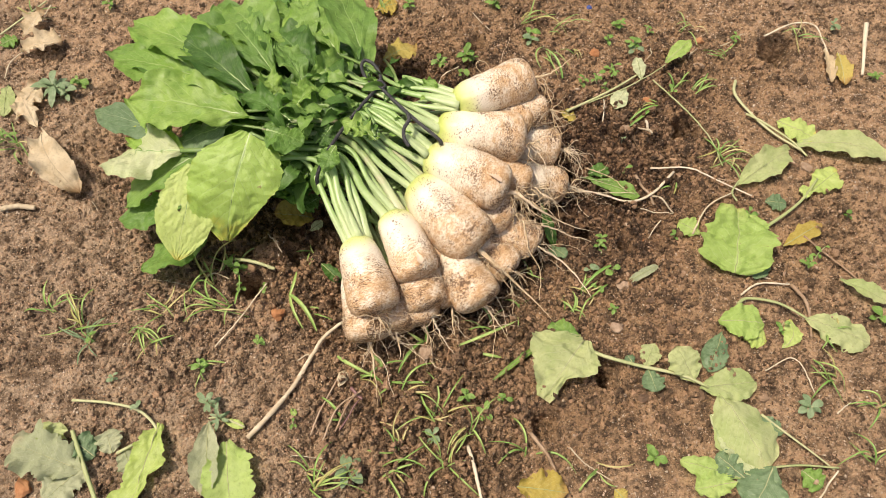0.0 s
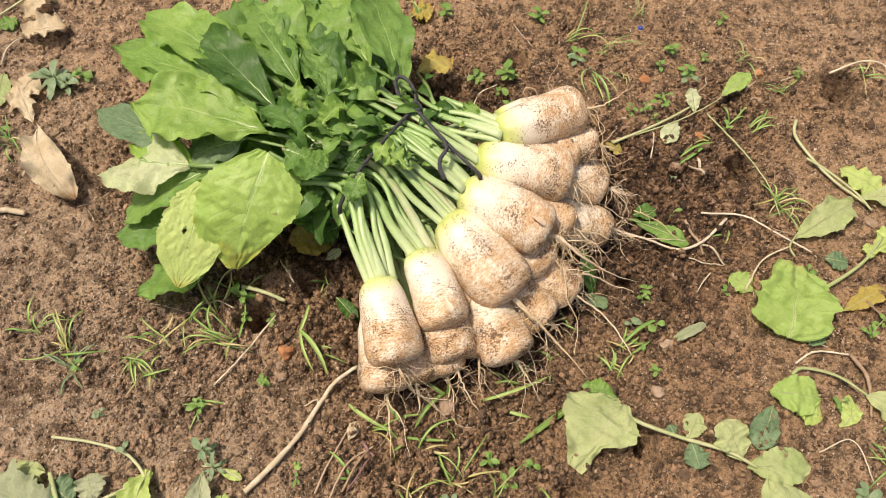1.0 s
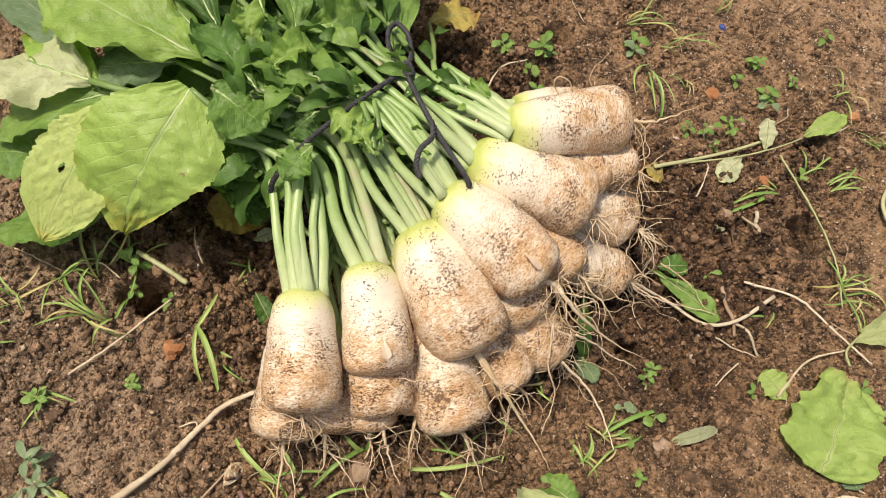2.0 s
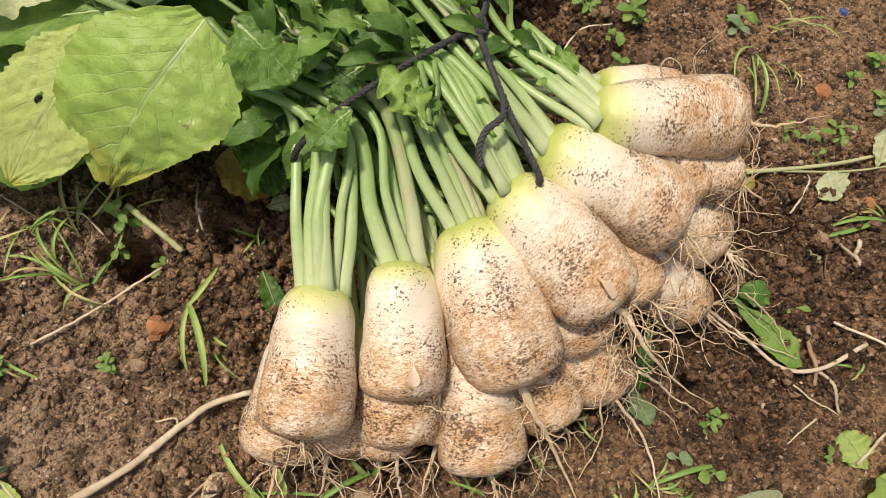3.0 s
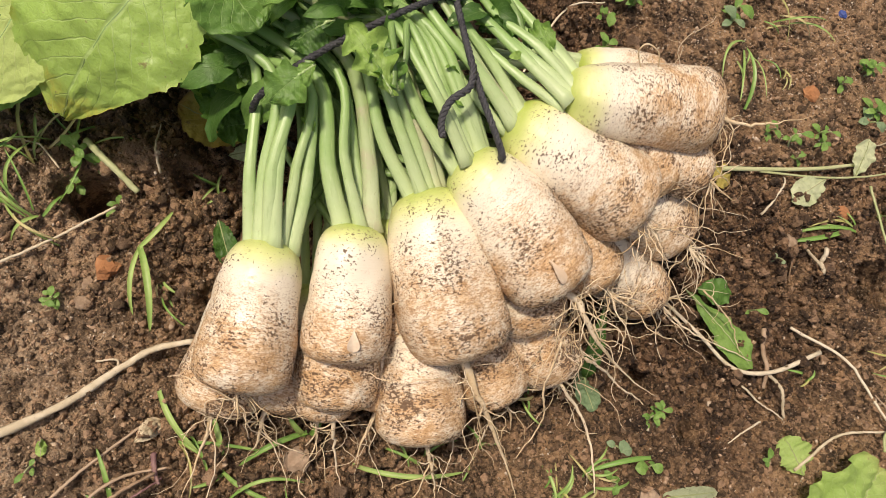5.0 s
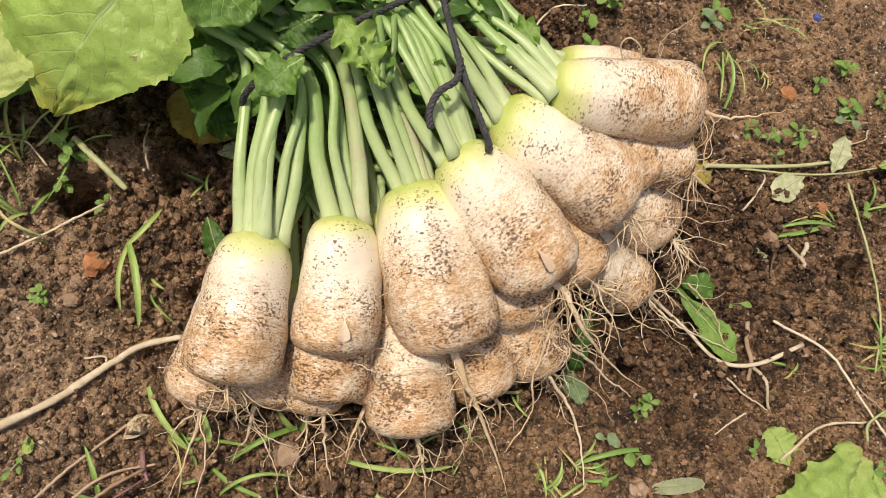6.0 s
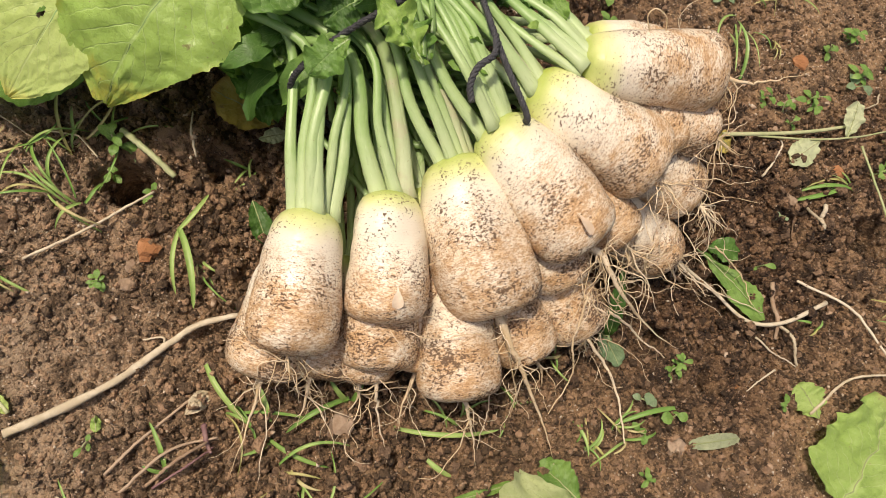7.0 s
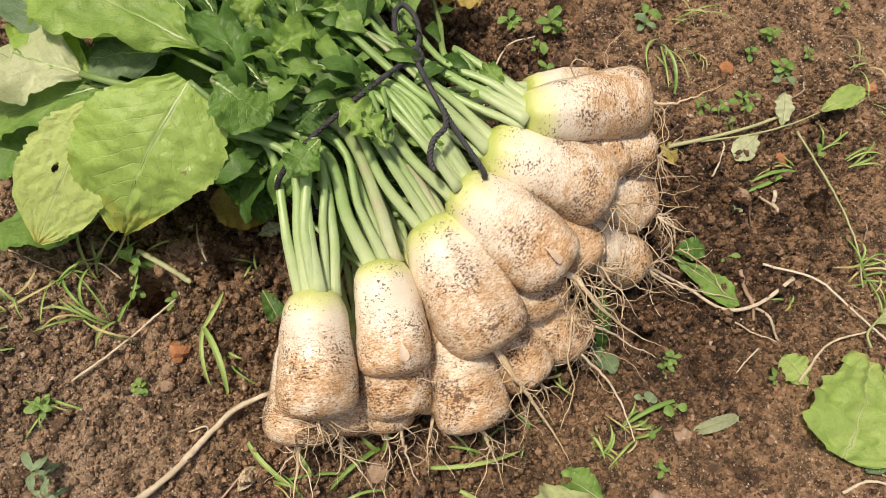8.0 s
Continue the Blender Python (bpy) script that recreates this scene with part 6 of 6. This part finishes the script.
weed(0.689, 0.543, 5, 0.014, 526)
weed(0.836, 0.663, 4, 0.022, 527)
weed(0.651, 0.417, 4, 0.014, 528)
weed(-0.424, 0.520, 12, 0.050, 530, WEED_GREY, 0.02, 0.36, "grey-green rosette weed with long leaves")
weed(-0.372, 0.529, 7, 0.022, 531)
weed(-0.401, 0.504, 6, 0.026, 532, WEED_GREY)
weed(0.098, -0.269, 7, 0.032, 533, WEED_GREY, 0.012, 0.5, "grey-green rosette weed with oval leaves")
weed(0.810, -0.256, 8, 0.026, 534, WEED_GREY, 0.012, 0.5, "grey-green rosette weed with oval leaves")
weed(0.562, -0.300, 6, 0.024, 535, WEED, 0.02, 0.6)
weed(0.905, -0.010, 7, 0.018, 536)
weed(0.929, -0.004, 5, 0.016, 537)
weed(0.558, 0.054, 5, 0.014, 538)
weed(0.556, -0.055, 6, 0.014, 539)
weed(1.201, 0.383, 6, 0.018, 540)
weed(1.179, 0.527, 6, 0.020, 541, WEED_GREY)
weed(0.847, 0.092, 5, 0.020, 542)
weed(1.022, 0.073, 4, 0.014, 543)
weed(0.993, -0.124, 3, 0.028, 544, WEED, 0.01, 0.7)
weed(0.736, 0.531, 7, 0.026, 545)
weed(0.718, 0.581, 6, 0.018, 546)
weed(0.640, 0.426, 6, 0.018, 547)
weed(0.675, 0.452, 5, 0.018, 548)
weed(0.947, 0.502, 6, 0.016, 549)
weed(0.390, 0.519, 7, 0.024, 550)
weed(0.528, 0.568, 5, 0.026, 551)
weed(0.459, 0.665, 7, 0.024, 552)
weed(0.291, 0.681, 6, 0.026, 553)
weed(0.333, 0.525, 5, 0.022, 554)
weed(0.308, -0.205, 7, 0.018, 555)
weed(0.294, -0.177, 6, 0.018, 556)
weed(0.347, -0.187, 6, 0.016, 557)
weed(0.234, -0.232, 6, 0.020, 558, WEED_GREY)
weed(-0.222, -0.136, 4, 0.014, 559, WEED_GREY)
weed(-0.265, -0.084, 5, 0.014, 560, WEED_GREY)
weed(-0.129, -0.082, 7, 0.018, 561)
weed(-0.031, -0.040, 4, 0.012, 562)
weed(-0.105, -0.145, 9, 0.026, 563, WEED_GREY, 0.035, 0.35)
weed(-0.096, -0.164, 9, 0.022, 564, WEED_GREY, 0.03, 0.3)
weed(-0.312, -0.013, 5, 0.014, 565)
weed(-0.497, 0.411, 8, 0.030, 566, WEED, 0.03, 0.3)
weed(0.020, -0.190, 3, 0.012, 567)
weed(0.822, -0.130, 4, 0.016, 568)
weed(0.786, 0.404, 4, 0.018, 569)
weed(-0.337, 0.743, 7, 0.022, 570)

grass(-0.113, 0.072, 6, 0.09, 601, aim=70)
grass(-0.110, 0.022, 5, 0.06, 602)
grass(-0.085, 0.020, 6, 0.06, 604)
grass(-0.150, 0.058, 5, 0.06, 605)
grass(-0.085, 0.098, 5, 0.06, 606)
def grass_plant(blades, seed, mat=GRASS, label="slender grass plant with long green blades on the soil"):
    """A grass plant whose blades run from one plan place to another: ((x, y), (x, y), width, lift)."""
    o_ = loose("grass_tuft", blades[0][0], label, "grass", "grass on the bed")
    for k, (b0, t0, w, up_) in enumerate(blades):
        sh, rib = blade(on_ground(*b0, 0.006), on_ground(*t0, 0.008 + up_), w, (0, 0, 1), 0.10, 0.36, 0.4, 0.01, 0.5, 0.1, 0, 0.01, 0.06 * (-1) ** k, seed * 13 + k, 18, 4, 1, foot=0.4)
        part("grass_blade", sh, mat, o_)
    return o_


grass_plant([((0.019, 0.028), (0.031, 0.073), 0.0055, 0.012), ((0.019, 0.028), (0.061, -0.042), 0.0075, 0.010), ((0.019, 0.028), (0.039, -0.033), 0.005, 0.004)], 607)
grass_plant([((0.092, -0.088), (0.149, -0.127), 0.006, 0.010), ((0.146, -0.092), (0.174, -0.136), 0.006, 0.004), ((0.174, -0.136), (0.237, -0.144), 0.005, 0.003), ((0.175, -0.139), (0.153, -0.158), 0.004, 0.003)], 608)
grass_plant([((0.233, -0.076), (0.186, -0.126), 0.006, 0.006), ((0.234, -0.079), (0.208, -0.066), 0.006, 0.012), ((0.236, -0.078), (0.240, -0.051), 0.006, 0.014)], 609)
grass_plant([((0.286, -0.089), (0.391, -0.058), 0.0055, 0.004)], 610)
grass_plant([((0.094, -0.191), (0.064, -0.153), 0.005, 0.014), ((0.094, -0.191), (0.074, -0.191), 0.004, 0.006)], 611)
grass_plant([((0.673, 0.318), (0.752, 0.375), 0.006, 0.010), ((0.684, 0.336), (0.755, 0.359), 0.005, 0.006)], 612)
grass_plant([((0.570, 0.448), (0.545, 0.519), 0.006, 0.020), ((0.558, 0.483), (0.536, 0.492), 0.004, 0.020)], 613)
grass_plant([((0.327, -0.109), (0.357, -0.117), 0.006, 0.004)], 614)
grass_plant([((0.569, 0.021), (0.509, -0.018), 0.006, 0.004), ((0.467, -0.025), (0.490, -0.057), 0.004, 0.006)], 615)
grass(0.060, 0.110, 4, 0.035, 609)
grass(0.396, -0.036, 3, 0.03, 616, width=0.003)
grass(0.508, -0.015, 3, 0.045, 619, aim=20, width=0.003)
grass(0.430, 0.027, 4, 0.040, 620)
grass(0.718, 0.163, 3, 0.03, 621)
grass(0.555, 0.528, 4, 0.06, 623, aim=-80)
grass(0.568, 0.575, 2, 0.055, 624, aim=-5)
grass(0.610, 0.521, 4, 0.035, 625)
grass(0.758, 0.359, 5, 0.060, 626, aim=170)
grass(0.829, 0.392, 5, 0.060, 627, aim=0)
grass(0.837, 0.220, 8, 0.06, 628)
grass(0.663, 0.666, 3, 0.06, 629, aim=90)
grass(0.512, 0.610, 3, 0.085, 630, aim=0)
grass(0.910, 0.485, 6, 0.05, 631)
grass(0.829, 0.239, 8, 0.06, 632)
grass(0.523, 0.609, 3, 0.09, 633, aim=10)
grass(0.585, 0.586, 3, 0.06, 634, aim=10)
grass(0.173, -0.242, 7, 0.06, 640, aim=95)
grass(0.161, -0.275, 6, 0.07, 641)
grass(0.237, -0.206, 9, 0.07, 642)
grass(0.246, -0.276, 7, 0.06, 643)
grass(0.287, -0.230, 8, 0.06, 644)
grass(0.051, -0.287, 10, 0.07, 645, aim=30)
grass(0.035, -0.260, 6, 0.05, 646)
grass(0.129, -0.121, 5, 0.07, 647, aim=-20)
grass(0.198, -0.156, 4, 0.06, 648, aim=0)
grass(-0.189, 0.028, 8, 0.05, 651)
grass(-0.223, -0.003, 7, 0.045, 652)
grass(-0.203, -0.025, 6, 0.045, 653)
grass(-0.324, 0.018, 9, 0.06, 654)
grass(-0.374, 0.054, 7, 0.04, 655)
grass(-0.312, -0.013, 8, 0.05, 656, WEED_GREY)
grass(-0.479, 0.389, 8, 0.06, 657)
grass(-0.130, -0.072, 7, 0.05, 658)
grass(0.048, 0.002, 4, 0.05, 659, aim=-60)
grass(0.347, -0.067, 5, 0.05, 660)
grass(0.485, -0.047, 6, 0.045, 661)
grass(0.528, -0.025, 5, 0.045, 662)
grass(0.799, 0.410, 6, 0.05, 663)
grass(0.866, 0.558, 6, 0.05, 664)
grass(1.083, 0.504, 7, 0.05, 665)
grass(0.887, -0.216, 5, 0.06, 666)
grass(0.857, -0.193, 3, 0.06, 667, aim=-60)
grass(0.932, -0.268, 6, 0.05, 668)
grass(0.888, -0.351, 6, 0.06, 669)
grass(0.897, -0.139, 4, 0.04, 670)
grass(0.368, -0.274, 4, 0.06, 671)
grass(0.474, -0.311, 4, 0.05, 672)
grass(-0.496, 0.726, 4, 0.06, 673)
grass(0.230, 0.679, 5, 0.06, 674)

# ---- pebbles ----
pebble(-0.002, 0.001, 0.0125, STONE_RED, 1, "rust-red stone half sunk in the soil")
pebble(-0.008, -0.038, 0.008, STONE, 2, "dull brown pebble in the soil")
pebble(-0.012, -0.020, 0.007, STONE, 3, "pale brown pebble in the soil")
pebble(0.234, -0.101, 0.013, STONE, 4, "tan pebble under the radishes")
pebble(0.579, -0.019, 0.010, STONE, 5, "tan pebble in the soil")
pebble(0.636, 0.071, 0.006, STONE_RED, 6, "small reddish pebble in the soil")
pebble(0.639, 0.038, 0.006, STONE, 7, "small pale pebble in the soil")
pebble(0.882, 0.527, 0.010, STONE_RED, 8, "rust-red stone half sunk in the soil")
pebble(0.863, 0.461, 0.012, STONE, 9, "brown pebble in the soil")
pebble(0.652, 0.512, 0.011, STONE_RED, 10, "dull red pebble in the soil")
pebble(0.728, 0.378, 0.011, STONE_RED, 11, "rust-red stone half sunk in the soil")
pebble(0.672, 0.316, 0.009, STONE, 12, "tan pebble in the soil")
pebble(0.552, -0.092, 0.011, STONE, 13, "tan pebble in the soil")
pebble(0.585, -0.015, 0.010, STONE, 14, "tan pebble in the soil")
pebble(1.102, 0.610, 0.016, STONE, 15, "pale stone on the soil")
pebble(0.982, 0.183, 0.013, STONE, 16, "light brown stone on the soil")
pebble(0.757, -0.234, 0.008, STONE, 17, "pale tan stone on the soil")
pebble(-0.377, -0.239, 0.014, STONE_RED, 18, "rust-red stone half sunk in the soil")
pebble(0.230, -0.105, 0.010, STONE, 19, "tan pebble under the radishes")
pebble(0.670, 0.645, 0.006, BLUE_BIT, 20, "small bit of blue plastic in the soil")

# ---- single clods round the heap, pieces of the ground ----
CLOD_MESHES = [mesh_of("clod", v, q, CLOD, None, False) for v, q in (lump_shape(900 + k, 0.75, 0.45) for k in range(8))]
rgc = np.random.default_rng(55)
made = 0
while made < 280:
    x_, y_ = rgc.uniform(-0.15, 0.75), rgc.uniform(-0.22, 0.50)
    if ((x_ - 0.27) / 0.23) ** 2 + ((y_ - 0.12) / 0.22) ** 2 < 0.8 or rgc.uniform() > dug(np.array([x_]), np.array([y_]))[0]:
        continue
    c_ = new("clod", CLOD_MESHES[made % 8])
    r_ = 0.0045 * 2.4 ** (rgc.uniform() ** 1.8)
    c_.location = on_ground(x_, y_, -0.1 * r_)
    c_.rotation_euler = tuple(rgc.uniform(0, 6.28, 3))
    c_.scale = (r_, r_, r_ * 0.85)
    c_.parent = ground
    made += 1
